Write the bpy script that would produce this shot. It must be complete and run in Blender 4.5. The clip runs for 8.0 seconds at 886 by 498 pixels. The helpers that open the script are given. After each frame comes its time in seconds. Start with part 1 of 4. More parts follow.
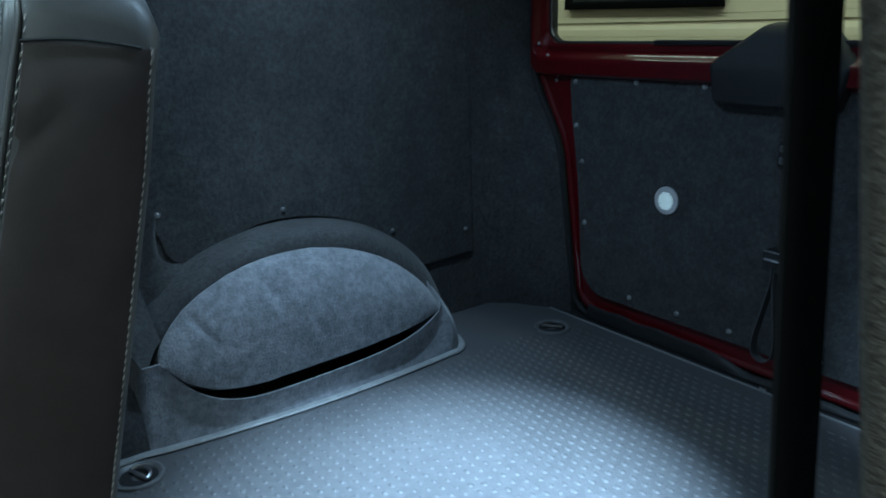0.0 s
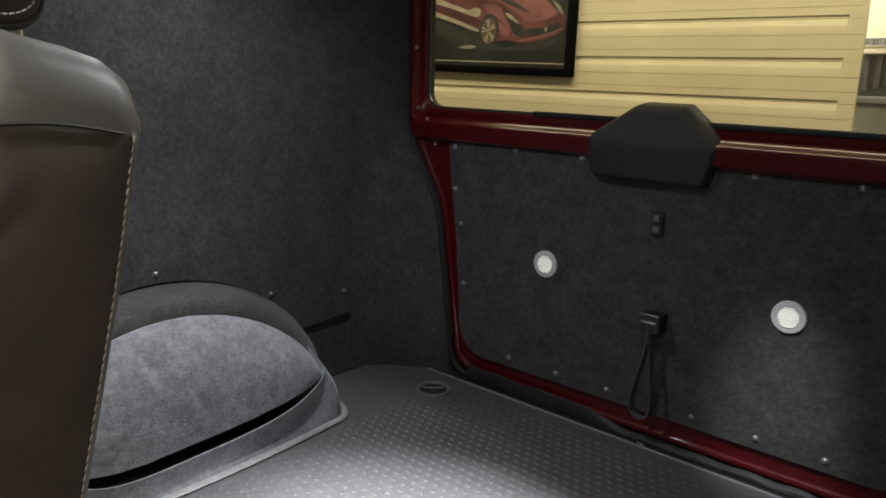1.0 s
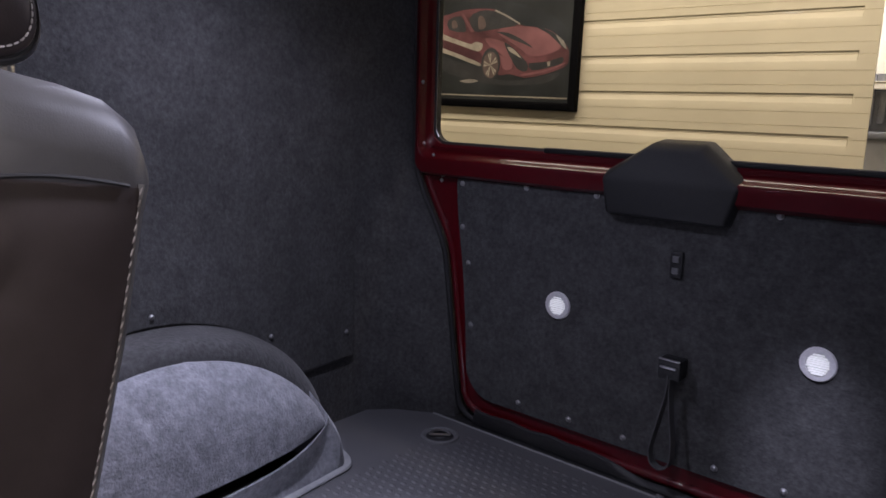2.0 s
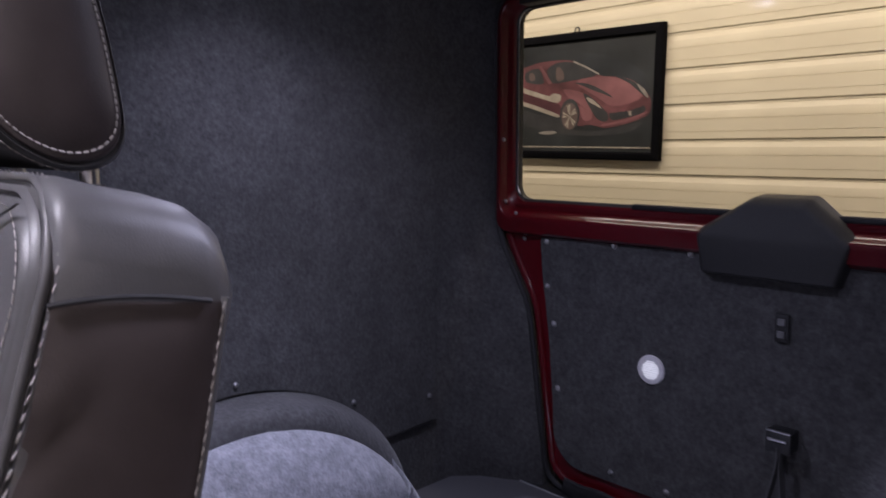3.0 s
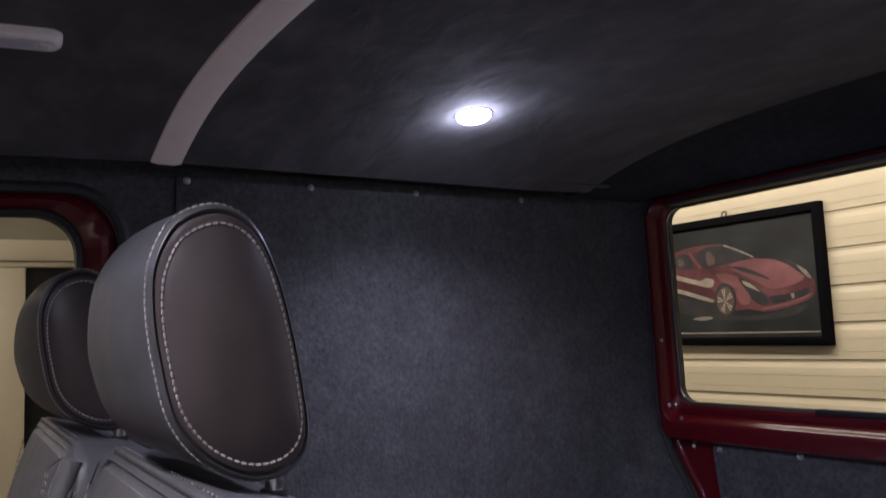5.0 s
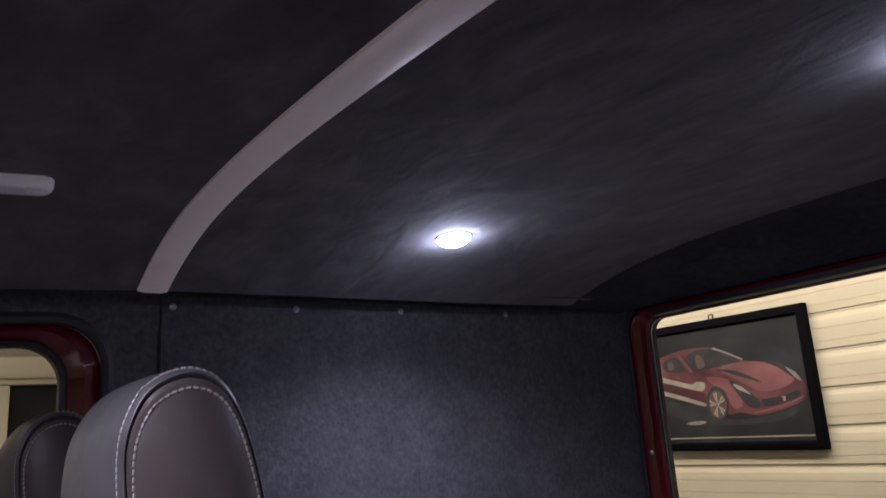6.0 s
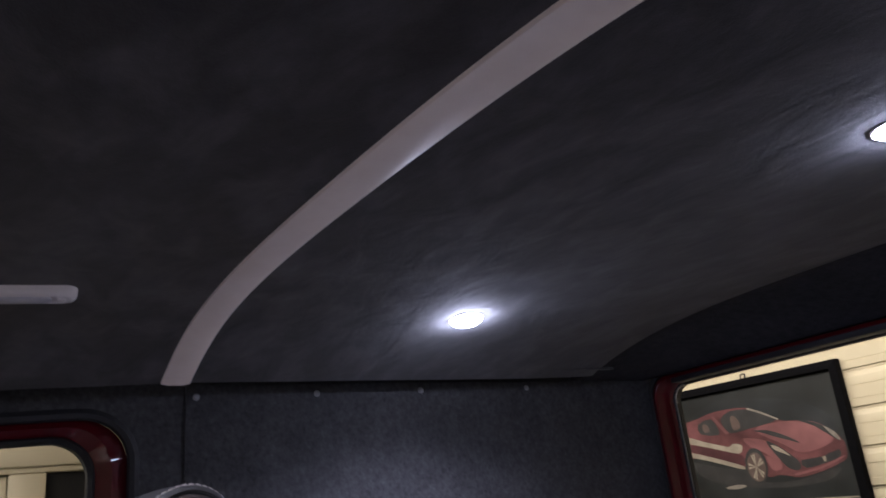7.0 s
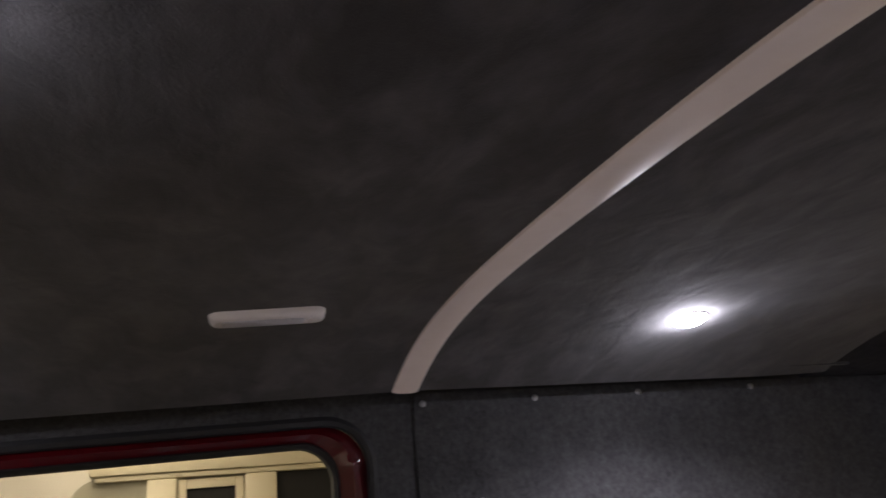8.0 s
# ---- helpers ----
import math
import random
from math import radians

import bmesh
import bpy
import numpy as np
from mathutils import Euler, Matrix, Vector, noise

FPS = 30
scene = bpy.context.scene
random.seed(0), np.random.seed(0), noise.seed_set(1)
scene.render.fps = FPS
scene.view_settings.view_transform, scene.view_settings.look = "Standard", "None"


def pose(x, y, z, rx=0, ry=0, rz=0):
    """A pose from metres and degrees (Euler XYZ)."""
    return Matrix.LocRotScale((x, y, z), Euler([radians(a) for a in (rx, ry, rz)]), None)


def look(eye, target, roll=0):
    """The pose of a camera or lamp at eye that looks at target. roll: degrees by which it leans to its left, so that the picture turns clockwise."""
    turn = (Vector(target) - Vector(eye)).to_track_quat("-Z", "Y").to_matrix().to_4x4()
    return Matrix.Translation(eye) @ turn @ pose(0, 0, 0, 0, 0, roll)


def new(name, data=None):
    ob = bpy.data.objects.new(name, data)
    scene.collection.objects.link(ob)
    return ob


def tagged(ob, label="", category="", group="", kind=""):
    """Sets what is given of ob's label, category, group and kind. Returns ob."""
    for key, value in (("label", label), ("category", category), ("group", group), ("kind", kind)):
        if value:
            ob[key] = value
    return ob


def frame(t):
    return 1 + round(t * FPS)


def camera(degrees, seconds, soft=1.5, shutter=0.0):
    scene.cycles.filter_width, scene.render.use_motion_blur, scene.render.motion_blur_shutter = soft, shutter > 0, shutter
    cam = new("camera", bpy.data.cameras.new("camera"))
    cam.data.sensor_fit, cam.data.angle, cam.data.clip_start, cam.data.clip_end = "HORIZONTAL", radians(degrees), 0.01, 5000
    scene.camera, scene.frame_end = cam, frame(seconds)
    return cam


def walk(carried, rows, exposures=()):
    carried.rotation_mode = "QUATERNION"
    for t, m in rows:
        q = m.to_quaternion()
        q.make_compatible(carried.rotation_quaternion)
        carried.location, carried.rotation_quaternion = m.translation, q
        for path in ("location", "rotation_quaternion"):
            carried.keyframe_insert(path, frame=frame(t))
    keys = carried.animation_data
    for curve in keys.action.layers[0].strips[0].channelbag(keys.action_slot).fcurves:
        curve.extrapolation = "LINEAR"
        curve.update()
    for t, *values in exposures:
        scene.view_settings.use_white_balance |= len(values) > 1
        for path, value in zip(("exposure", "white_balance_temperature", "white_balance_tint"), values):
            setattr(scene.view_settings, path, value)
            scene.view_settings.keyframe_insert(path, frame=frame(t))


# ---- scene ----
cam = camera(61.1, 8.0, shutter=0.4)
PATH = [
    (0, (0.759, -0.059, 0.746), (-0.794, 1.057, 0.163), -1.9),
    (0.5, (0.7, -0.103, 0.77), (-0.732, 1.187, 0.234), -0.6),
    (1, (0.657, -0.13, 0.777), (-0.62, 1.337, 0.313), 1.4),
    (1.2, (0.648, -0.134, 0.78), (-0.603, 1.359, 0.327), 1.7),
    (2.3, (0.569, -0.092, 0.783), (-0.739, 1.38, 0.435), 0.9),
    (2.5, (0.564, -0.091, 0.788), (-0.782, 1.351, 0.459), 0.6),
    (3, (0.543, -0.076, 0.807), (-0.896, 1.288, 0.544), -0.2),
    (3.5, (0.526, -0.072, 0.829), (-1.025, 1.181, 0.674), -0.9),
    (4, (0.518, -0.076, 0.848), (-1.101, 1.097, 0.806), -1.7),
    (4.5, (0.514, -0.082, 0.862), (-1.144, 1.032, 0.95), -2.3),
    (5, (0.522, -0.081, 0.874), (-1.146, 1.0, 1.094), -2.9),
    (6.5, (0.58, -0.078, 0.916), (-1.011, 0.991, 1.488), -5.2),
    (7, (0.603, -0.07, 0.924), (-1.002, 0.934, 1.569), -6.3),
    (7.5, (0.598, -0.104, 0.936), (-1.104, 0.707, 1.604), -6.5),
    (8, (0.590, -0.129, 0.941), (-1.199, 0.450, 1.6235), -5.4),
]
walk(cam, [(t, look(eye, target, roll)) for t, eye, target, roll in PATH],
     exposures=[(0, -0.86, 4800, -15), (0.25, -0.62, 5650, -11), (0.5, -0.53, 6300, -6), (1, -0.34, 7500, 5), (2.3, -0.34, 6000, 28), (3.5, -0.28, 6000, 30), (5.0, -0.24, 6000, 28), (6.5, -0.05, 5800, 27), (7.4, -0.04, 5900, 24), (8, 0.34, 6900, 21)])

# ---- world and lamps ----
world = bpy.data.worlds.new("world")
scene.world = world
world.use_nodes = True
world.node_tree.nodes["Background"].inputs["Color"].default_value = (0.9, 0.95, 1.0, 1)
world.node_tree.nodes["Background"].inputs["Strength"].default_value = 0.004


def area_lamp(name, m, sx, sy, power, color):
    data = bpy.data.lights.new(name, "AREA")
    data.shape, data.size, data.size_y, data.energy, data.color = "RECTANGLE", sx, sy, power, color
    ob = new(name, data)
    ob.matrix_basis = m
    return ob


def spot_lamp(name, m, degrees, blend, power, color, size):
    data = bpy.data.lights.new(name, "SPOT")
    data.spot_size, data.spot_blend, data.energy, data.color, data.shadow_soft_size = radians(degrees), blend, power, color, size
    ob = new(name, data)
    ob.matrix_basis = m
    return ob


LED_A, LED_B = Vector((-0.417, 0.598, 1.2125)), Vector((0.282, 0.667, 1.2220))
LED_C, LED_D = Vector((-0.44, -0.58, 1.1860)), Vector((0.245, -0.285, 1.2050))
LED_COLOUR = (0.80, 0.85, 1.0)
for led, aim, power, cone, colour, size in ((LED_A, (-0.47, 0.60, 0), 38, 58, LED_COLOUR, 0.02), (LED_A, (-0.41, 0.598, 0), 21, 142, LED_COLOUR, 0.02),
                                      # LED_B's 15.5 degree beam is added for light the floor reflects onto the door
                                      (LED_B, (-0.035, 0.55, 0), 780, 43.5, LED_COLOUR, 0.02), (LED_B, (0.272, 1.30, 0.12), 80, 15.5, LED_COLOUR, 0.03),
                                      # LED_B's 26 degree beam is added to brighten the seat's shoulder
                                      (LED_C, (-0.30, -0.40, 0), 20, 110, LED_COLOUR, 0.02), (LED_B, (0.20, 0.60, 0), 4.5, 150, LED_COLOUR, 0.02), (LED_B, (0.19, 0.085, 0.74), 15, 26, LED_COLOUR, 0.02), (LED_D, (0.14, -0.10, 0.3), 22, 118, (0.97, 0.97, 0.96), 0.02)):
    spot_lamp("ceiling_spot_lamp", look(led - Vector((0, 0, 0.02)), aim), cone, 1.0, power, colour, size)
area_lamp("garage_rear_lamp", look((-0.6, 1.62, 1.86), (-0.6, 2.47, 0.45)), 4.0, 0.25, 52, (1.0, 0.90, 0.68))
area_lamp("garage_side_lamp", look((1.60, -0.3, 1.87), (1.50, -0.3, 0)), 0.3, 2.4, 62, (1.0, 0.93, 0.85))
area_lamp("garage_far_lamp", look((-2.2, -0.6, 1.72), (-2.4, -0.6, 0)), 0.3, 2.4, 17, (1.0, 0.92, 0.72))
# unseen fill, added to warm the front cabin through the windscreen opening
area_lamp("garage_front_fill", look((0.0, -2.6, 1.72), (0.0, -3.1, 0)), 2.4, 0.3, 22, (1.0, 0.88, 0.68))
area_lamp("garage_back_lamp", look((-0.1, 3.1, 1.80), (-0.2, 3.5, 0.9)), 1.2, 0.2, 42, (1.0, 0.97, 0.88))


# ---- materials ----
def material(name):
    mat = bpy.data.materials.new(name)
    mat.use_nodes = True
    return mat, mat.node_tree.nodes, mat.node_tree.links, mat.node_tree.nodes["Principled BSDF"]


def surface(name, dark, light, scale=40.0, rough=0.6, metal=0.0, bump=0.0, bump_scale=200.0, detail=6.0, stretch=(1, 1, 1),
            coat=0.0, sheen=0.0, patch=0.0, patch_scale=5.0, specular=0.5, rough_spread=0.0, brushed=0.0):
    """A surface whose colour wanders between two tones at two scales, with fine relief."""
    mat, nodes, links, shader = material(name)
    place = nodes.new("ShaderNodeTexCoord")
    mapping = nodes.new("ShaderNodeMapping")
    mapping.inputs["Scale"].default_value = stretch
    links.new(place.outputs["Object"], mapping.inputs["Vector"])
    grain = nodes.new("ShaderNodeTexNoise")
    grain.inputs["Scale"].default_value, grain.inputs["Detail"].default_value = scale, detail
    grain.inputs["Roughness"].default_value = 0.65
    links.new(mapping.outputs["Vector"], grain.inputs["Vector"])
    ramp = nodes.new("ShaderNodeValToRGB")
    ramp.color_ramp.elements[0].position, ramp.color_ramp.elements[1].position = 0.3, 0.72
    ramp.color_ramp.elements[0].color, ramp.color_ramp.elements[1].color = (*dark, 1), (*light, 1)
    links.new(grain.outputs["Fac"], ramp.inputs["Fac"])
    colour = ramp.outputs["Color"]
    if patch:
        cloud = nodes.new("ShaderNodeTexNoise")
        cloud.inputs["Scale"].default_value, cloud.inputs["Detail"].default_value = patch_scale, 4 + 3 * (brushed > 0)
        cloud.inputs["Distortion"].default_value = brushed
        links.new(mapping.outputs["Vector"], cloud.inputs["Vector"])
        tone = nodes.new("ShaderNodeMapRange")
        tone.inputs["From Min"].default_value, tone.inputs["From Max"].default_value = (0.42, 0.64) if brushed else (0.3, 0.7)
        tone.inputs["To Min"].default_value, tone.inputs["To Max"].default_value = 1 - patch, 1 + patch
        links.new(cloud.outputs["Fac"], tone.inputs["Value"])
        mixer = nodes.new("ShaderNodeVectorMath")
        mixer.operation = "SCALE"
        links.new(colour, mixer.inputs[0])
        links.new(tone.outputs["Result"], mixer.inputs["Scale"])
        colour = mixer.outputs["Vector"]
    links.new(colour, shader.inputs["Base Color"])
    shader.inputs["Roughness"].default_value, shader.inputs["Metallic"].default_value = rough, metal
    shader.inputs["Specular IOR Level"].default_value = specular
    shader.inputs["Coat Weight"].default_value, shader.inputs["Coat Roughness"].default_value = coat, 0.06
    shader.inputs["Sheen Weight"].default_value, shader.inputs["Sheen Roughness"].default_value = sheen, 0.5
    if rough_spread:
        spread = nodes.new("ShaderNodeMapRange")
        spread.inputs["From Min"].default_value, spread.inputs["From Max"].default_value = 0.3, 0.7
        spread.inputs["To Min"].default_value, spread.inputs["To Max"].default_value = rough - rough_spread, rough + rough_spread
        links.new(grain.outputs["Fac"], spread.inputs["Value"])
        links.new(spread.outputs["Result"], shader.inputs["Roughness"])
    if bump:
        relief = nodes.new("ShaderNodeTexNoise")
        relief.inputs["Scale"].default_value, relief.inputs["Detail"].default_value = bump_scale, 5
        links.new(mapping.outputs["Vector"], relief.inputs["Vector"])
        node = nodes.new("ShaderNodeBump")
        node.inputs["Strength"].default_value, node.inputs["Distance"].default_value = bump, 0.004
        links.new(relief.outputs["Fac"], node.inputs["Height"])
        links.new(node.outputs["Normal"], shader.inputs["Normal"])
        if brushed:
            nap = nodes.new("ShaderNodeBump")
            nap.inputs["Strength"].default_value, nap.inputs["Distance"].default_value = 0.15, 0.020
            links.new(cloud.outputs["Fac"], nap.inputs["Height"])
            links.new(nap.outputs["Normal"], node.inputs["Normal"])
    return mat


def glowing(name, color, strength):
    mat, nodes, links, shader = material(name)
    shader.inputs["Base Color"].default_value = (0.8, 0.8, 0.8, 1)
    shader.inputs["Emission Color"].default_value, shader.inputs["Emission Strength"].default_value = (*color, 1), strength
    return mat


def clear_glass(name, tint=(0.97, 0.98, 0.97)):
    mat, nodes, links, shader = material(name)
    clear = nodes.new("ShaderNodeBsdfTransparent")
    clear.inputs["Color"].default_value = (*tint, 1)
    gloss = nodes.new("ShaderNodeBsdfGlossy")
    gloss.inputs["Roughness"].default_value = 0.02
    facing = nodes.new("ShaderNodeFresnel")
    facing.inputs["IOR"].default_value = 1.18
    mix = nodes.new("ShaderNodeMixShader")
    weak = nodes.new("ShaderNodeMath")
    weak.operation = "MULTIPLY"
    weak.inputs[1].default_value = 0.3
    links.new(facing.outputs["Fac"], weak.inputs[0])
    links.new(weak.outputs["Value"], mix.inputs["Fac"])
    links.new(clear.outputs["BSDF"], mix.inputs[1])
    links.new(gloss.outputs["BSDF"], mix.inputs[2])
    links.new(mix.outputs["Shader"], nodes["Material Output"].inputs["Surface"])
    return mat


CARPET = surface("wall_carpet", (0.034, 0.034, 0.0346), (0.072, 0.072, 0.0734), 105, 0.95, bump=0.55, bump_scale=140, detail=5, sheen=0.15, patch=0.17, patch_scale=17, specular=0.12)
FELT = surface("arch_felt", (0.135, 0.140, 0.155), (0.285, 0.292, 0.320), 70, 0.95, bump=0.7, bump_scale=190, detail=10, sheen=0.3, patch=0.16, patch_scale=22, specular=0.15)
SUEDE = surface("headliner_suede", (0.033, 0.0302, 0.0310), (0.0555, 0.0510, 0.0523), 26, 0.9, bump=0.12, bump_scale=420, detail=8, sheen=0.22, patch=0.36, patch_scale=10.0, specular=0.2, stretch=(1.0, 1.6, 1), brushed=0.4)
CLOTH = surface("black_header_cloth", (0.018, 0.0175, 0.019), (0.036, 0.035, 0.037), 60, 0.95, bump=0.5, bump_scale=200, patch=0.2, patch_scale=8, specular=0.1)
RUBBER = surface("rubber_mat", (0.068, 0.068, 0.072), (0.102, 0.102, 0.107), 60, 0.50, bump=0.25, bump_scale=420, patch=0.12, patch_scale=4, rough_spread=0.08)
LEATHER = surface("grey_leather", (0.066, 0.065, 0.066), (0.088, 0.087, 0.089), 30, 0.47, bump=0.07, bump_scale=900, patch=0.12, patch_scale=9, rough_spread=0.08, specular=0.6)
HEADHIDE = surface("dark_grey_leather", (0.036, 0.0356, 0.0366), (0.049, 0.0485, 0.0500), 30, 0.45, bump=0.07, bump_scale=900, patch=0.12, patch_scale=9, rough_spread=0.08, specular=0.6)
HIDE = surface("brown_leather", (0.036, 0.0285, 0.0275), (0.050, 0.0395, 0.0382), 30, 0.44, bump=0.07, bump_scale=650, patch=0.12, patch_scale=8, rough_spread=0.06)
SATIN = surface("glossy_folded_leather", (0.10, 0.098, 0.097), (0.15, 0.147, 0.145), 60, 0.26, bump=0.10, bump_scale=160, specular=0.8, stretch=(3, 3, 0.4))
THREAD = surface("stitch_thread", (0.22, 0.205, 0.195), (0.35, 0.33, 0.315), 400, 0.8)
PAINT = surface("red_paint", (0.071, 0.0008, 0.0036), (0.085, 0.0010, 0.0045), 90, 0.4, coat=1.0, patch=0.06, specular=0.15)
PLASTIC = surface("black_plastic", (0.012, 0.0122, 0.0128), (0.019, 0.0193, 0.0202), 300, 0.5, bump=0.25, bump_scale=900, patch=0.06)
# black rubber; also stands in for shade in arch slot, seat grooves, panel edge
SEAL = surface("black_rubber_and_shade", (0.008, 0.008, 0.009), (0.016, 0.016, 0.017), 80, 0.6)
WEB = surface("belt_webbing", (0.006, 0.006, 0.007), (0.014, 0.014, 0.015), 500, 0.8, stretch=(1, 1, 0.2))
WEAVE = surface("woven_seal_cloth", (0.10, 0.085, 0.065), (0.24, 0.21, 0.17), 260, 0.9, bump=0.6, bump_scale=320, stretch=(1, 1, 1.6))
STRAP = surface("strap_webbing", (0.045, 0.045, 0.047), (0.085, 0.085, 0.088), 420, 0.75, bump=0.3, bump_scale=600)
STEEL = surface("bright_steel", (0.55, 0.55, 0.56), (0.7, 0.7, 0.71), 60, 0.28, metal=1.0)
SCREW = surface("dull_screw_metal", (0.28, 0.28, 0.285), (0.40, 0.40, 0.405), 60, 0.4, metal=0.8)
BEZEL = surface("grey_bezel_plastic", (0.10, 0.10, 0.105), (0.14, 0.14, 0.145), 80, 0.45)
TRIM = surface("pale_edge_trim", (0.20, 0.205, 0.21), (0.29, 0.295, 0.30), 50, 0.4)
STRIP = surface("grey_strip_plastic", (0.88, 0.74, 0.62), (0.93, 0.80, 0.68), 30, 0.42, bump=0.08, bump_scale=500)
LAMPWHITE = surface("lamp_housing_plastic", (0.74, 0.69, 0.66), (0.82, 0.77, 0.74), 40, 0.45)
ACRYLIC = surface("frosted_acrylic", (0.52, 0.51, 0.53), (0.66, 0.65, 0.67), 200, 0.3)
DOORGLOW = glowing("door_lamp_glow", (0.88, 0.95, 0.93), 0.32)
LEDGLOW = glowing("ceiling_led_glow", (0.80, 0.86, 1.0), 105)
GLASS = clear_glass("window_glass")
CREAM = surface("cream_door_paint", (0.64, 0.575, 0.40), (0.71, 0.64, 0.45), 3, 0.5, bump=0.05, bump_scale=60, patch=0.05, patch_scale=1.5)
FRAMEBLACK = surface("picture_frame_lacquer", (0.003, 0.003, 0.004), (0.005, 0.005, 0.006), 60, 0.8, specular=0.05)
PRINT = surface("print_backdrop", (0.011, 0.0135, 0.0138), (0.030, 0.034, 0.035), 5, 0.35, patch=0.3, patch_scale=4)
PRINTRED = surface("print_red", (0.090, 0.033, 0.036), (0.18, 0.070, 0.073), 9, 0.35, patch=0.5, patch_scale=7)
PRINTLIGHT = surface("print_light_red", (0.18, 0.076, 0.078), (0.25, 0.108, 0.110), 7, 0.35, patch=0.35, patch_scale=5)
PRINTWINE = surface("print_wine", (0.055, 0.022, 0.026), (0.095, 0.036, 0.040), 12, 0.35, patch=0.3, patch_scale=8)
PRINTSEAT = surface("print_taupe", (0.085, 0.060, 0.052), (0.15, 0.11, 0.095), 30, 0.35)
PRINTDARK = surface("print_dark", (0.025, 0.026, 0.028), (0.055, 0.055, 0.055), 12, 0.35)
PRINTPALE = surface("print_pale", (0.24, 0.21, 0.165), (0.42, 0.38, 0.30), 14, 0.35)
PRINTHAZE = surface("print_haze", (0.013, 0.016, 0.017), (0.034, 0.038, 0.042), 4, 0.35, patch=0.3, patch_scale=6)
PRINTGREY = surface("print_grey", (0.16, 0.15, 0.13), (0.34, 0.31, 0.26), 40, 0.35)
CONCRETE = surface("garage_concrete", (0.075, 0.073, 0.070), (0.125, 0.122, 0.117), 6, 0.7, bump=0.2, bump_scale=60, patch=0.15, patch_scale=0.8)
PLASTER = surface("garage_plaster", (0.60, 0.56, 0.46), (0.68, 0.64, 0.54), 5, 0.85, bump=0.1, bump_scale=40, patch=0.06, patch_scale=1)
OLIVE = surface("grey_green_board", (0.30, 0.28, 0.20), (0.36, 0.34, 0.25), 4, 0.6)
# near-black colour for the unlit depth in the partition's openings
VOID = surface("painted_dark_interior", (0.006, 0.006, 0.006), (0.012, 0.012, 0.012), 4, 0.8)
ORANGE = surface("orange_glint_colour", (0.75, 0.28, 0.05), (0.85, 0.34, 0.07), 40, 0.4)
GREYMETAL = surface("grey_cabinet_paint", (0.22, 0.22, 0.23), (0.30, 0.30, 0.31), 10, 0.5)


# ---- mesh helpers ----
def part(name, bm, mat, parent=None, label="", smooth=True, sharp=40):
    me = bpy.data.meshes.new(name)
    bmesh.ops.recalc_face_normals(bm, faces=bm.faces)
    for f in bm.faces:
        f.smooth = smooth
    limit = radians(sharp)
    for e in bm.edges:
        if len(e.link_faces) == 2 and e.calc_face_angle(0) > limit:
            e.smooth = False
    bm.to_mesh(me)
    bm.free()
    me.materials.append(mat)
    ob = new(name, me)
    if parent is not None:
        ob.parent = parent
    if label:
        ob["label"] = label
    return ob


def thing(name, label, category, at=(0, 0, 0), group="", kind=""):
    ob = new(name)
    ob.location = at
    ob.empty_display_size = 0.05
    bpy.context.view_layer.update()
    return tagged(ob, label, category, group, kind)


def rest(ob, parent):
    """Hangs a part built in world metres under a thing that stands away from the origin."""
    ob.parent = parent
    ob.matrix_parent_inverse = parent.matrix_basis.inverted()
    return ob


def block(x0, x1, y0, y1, z0, z1, bevel=0.0, segments=2, bm=None):
    bm = bm or bmesh.new()
    made = bmesh.ops.create_cube(bm, size=1.0)
    vs = made["verts"]
    for v in vs:
        v.co = Vector((x0 + (v.co.x + 0.5) * (x1 - x0), y0 + (v.co.y + 0.5) * (y1 - y0), z0 + (v.co.z + 0.5) * (z1 - z0)))
    if bevel:
        es = list({e for v in vs for e in v.link_edges})
        bmesh.ops.bevel(bm, geom=es, offset=bevel, segments=segments, profile=0.5, affect="EDGES")
    return bm


def loft(rows, closed=False, bm=None, caps=False):
    """A sheet through rows of points; closed: each row is a loop."""
    bm = bm or bmesh.new()
    grid = [[bm.verts.new(p) for p in row] for row in rows]
    n = len(grid[0])
    for a, b in zip(grid, grid[1:]):
        for i in range(n if closed else n - 1):
            j = (i + 1) % n
            bm.faces.new((a[i], a[j], b[j], b[i]))
    if caps:
        bm.faces.new(grid[0])
        bm.faces.new(grid[-1])
    return bm


def slab(loop, offset, bm=None):
    """A flat plate with the loop as its face, thickened by the offset vector."""
    bm = bm or bmesh.new()
    a = [bm.verts.new(p) for p in loop]
    b = [bm.verts.new(Vector(p) + Vector(offset)) for p in loop]
    bm.faces.new(a)
    bm.faces.new(b)
    n = len(a)
    for i in range(n):
        bm.faces.new((a[i], a[(i + 1) % n], b[(i + 1) % n], b[i]))
    return bm


def tube(points, radius, closed=False, sides=8, bm=None, flat=1.0):
    bm = bm or bmesh.new()
    pts = [Vector(p) for p in points]
    n = len(pts)
    rows = []
    for i, p in enumerate(pts):
        ahead = pts[(i + 1) % n] if closed or i + 1 < n else p
        back = pts[i - 1] if closed or i else p
        t = (ahead - back).normalized()
        side = t.cross(Vector((0, 0, 1)))
        if side.length < 0.05:
            side = t.cross(Vector((0, 1, 0)))
        side.normalize()
        up = side.cross(t)
        rows.append([p + radius * (math.cos(a) * side + flat * math.sin(a) * up) for a in (2 * math.pi * k / sides for k in range(sides))])
    if closed:
        rows.append(rows[0])
    loft(rows, True, bm)
    if closed:
        bmesh.ops.remove_doubles(bm, verts=bm.verts, dist=1e-6)
    else:
        bmesh.ops.holes_fill(bm, edges=[e for e in bm.edges if e.is_boundary])
    return bm


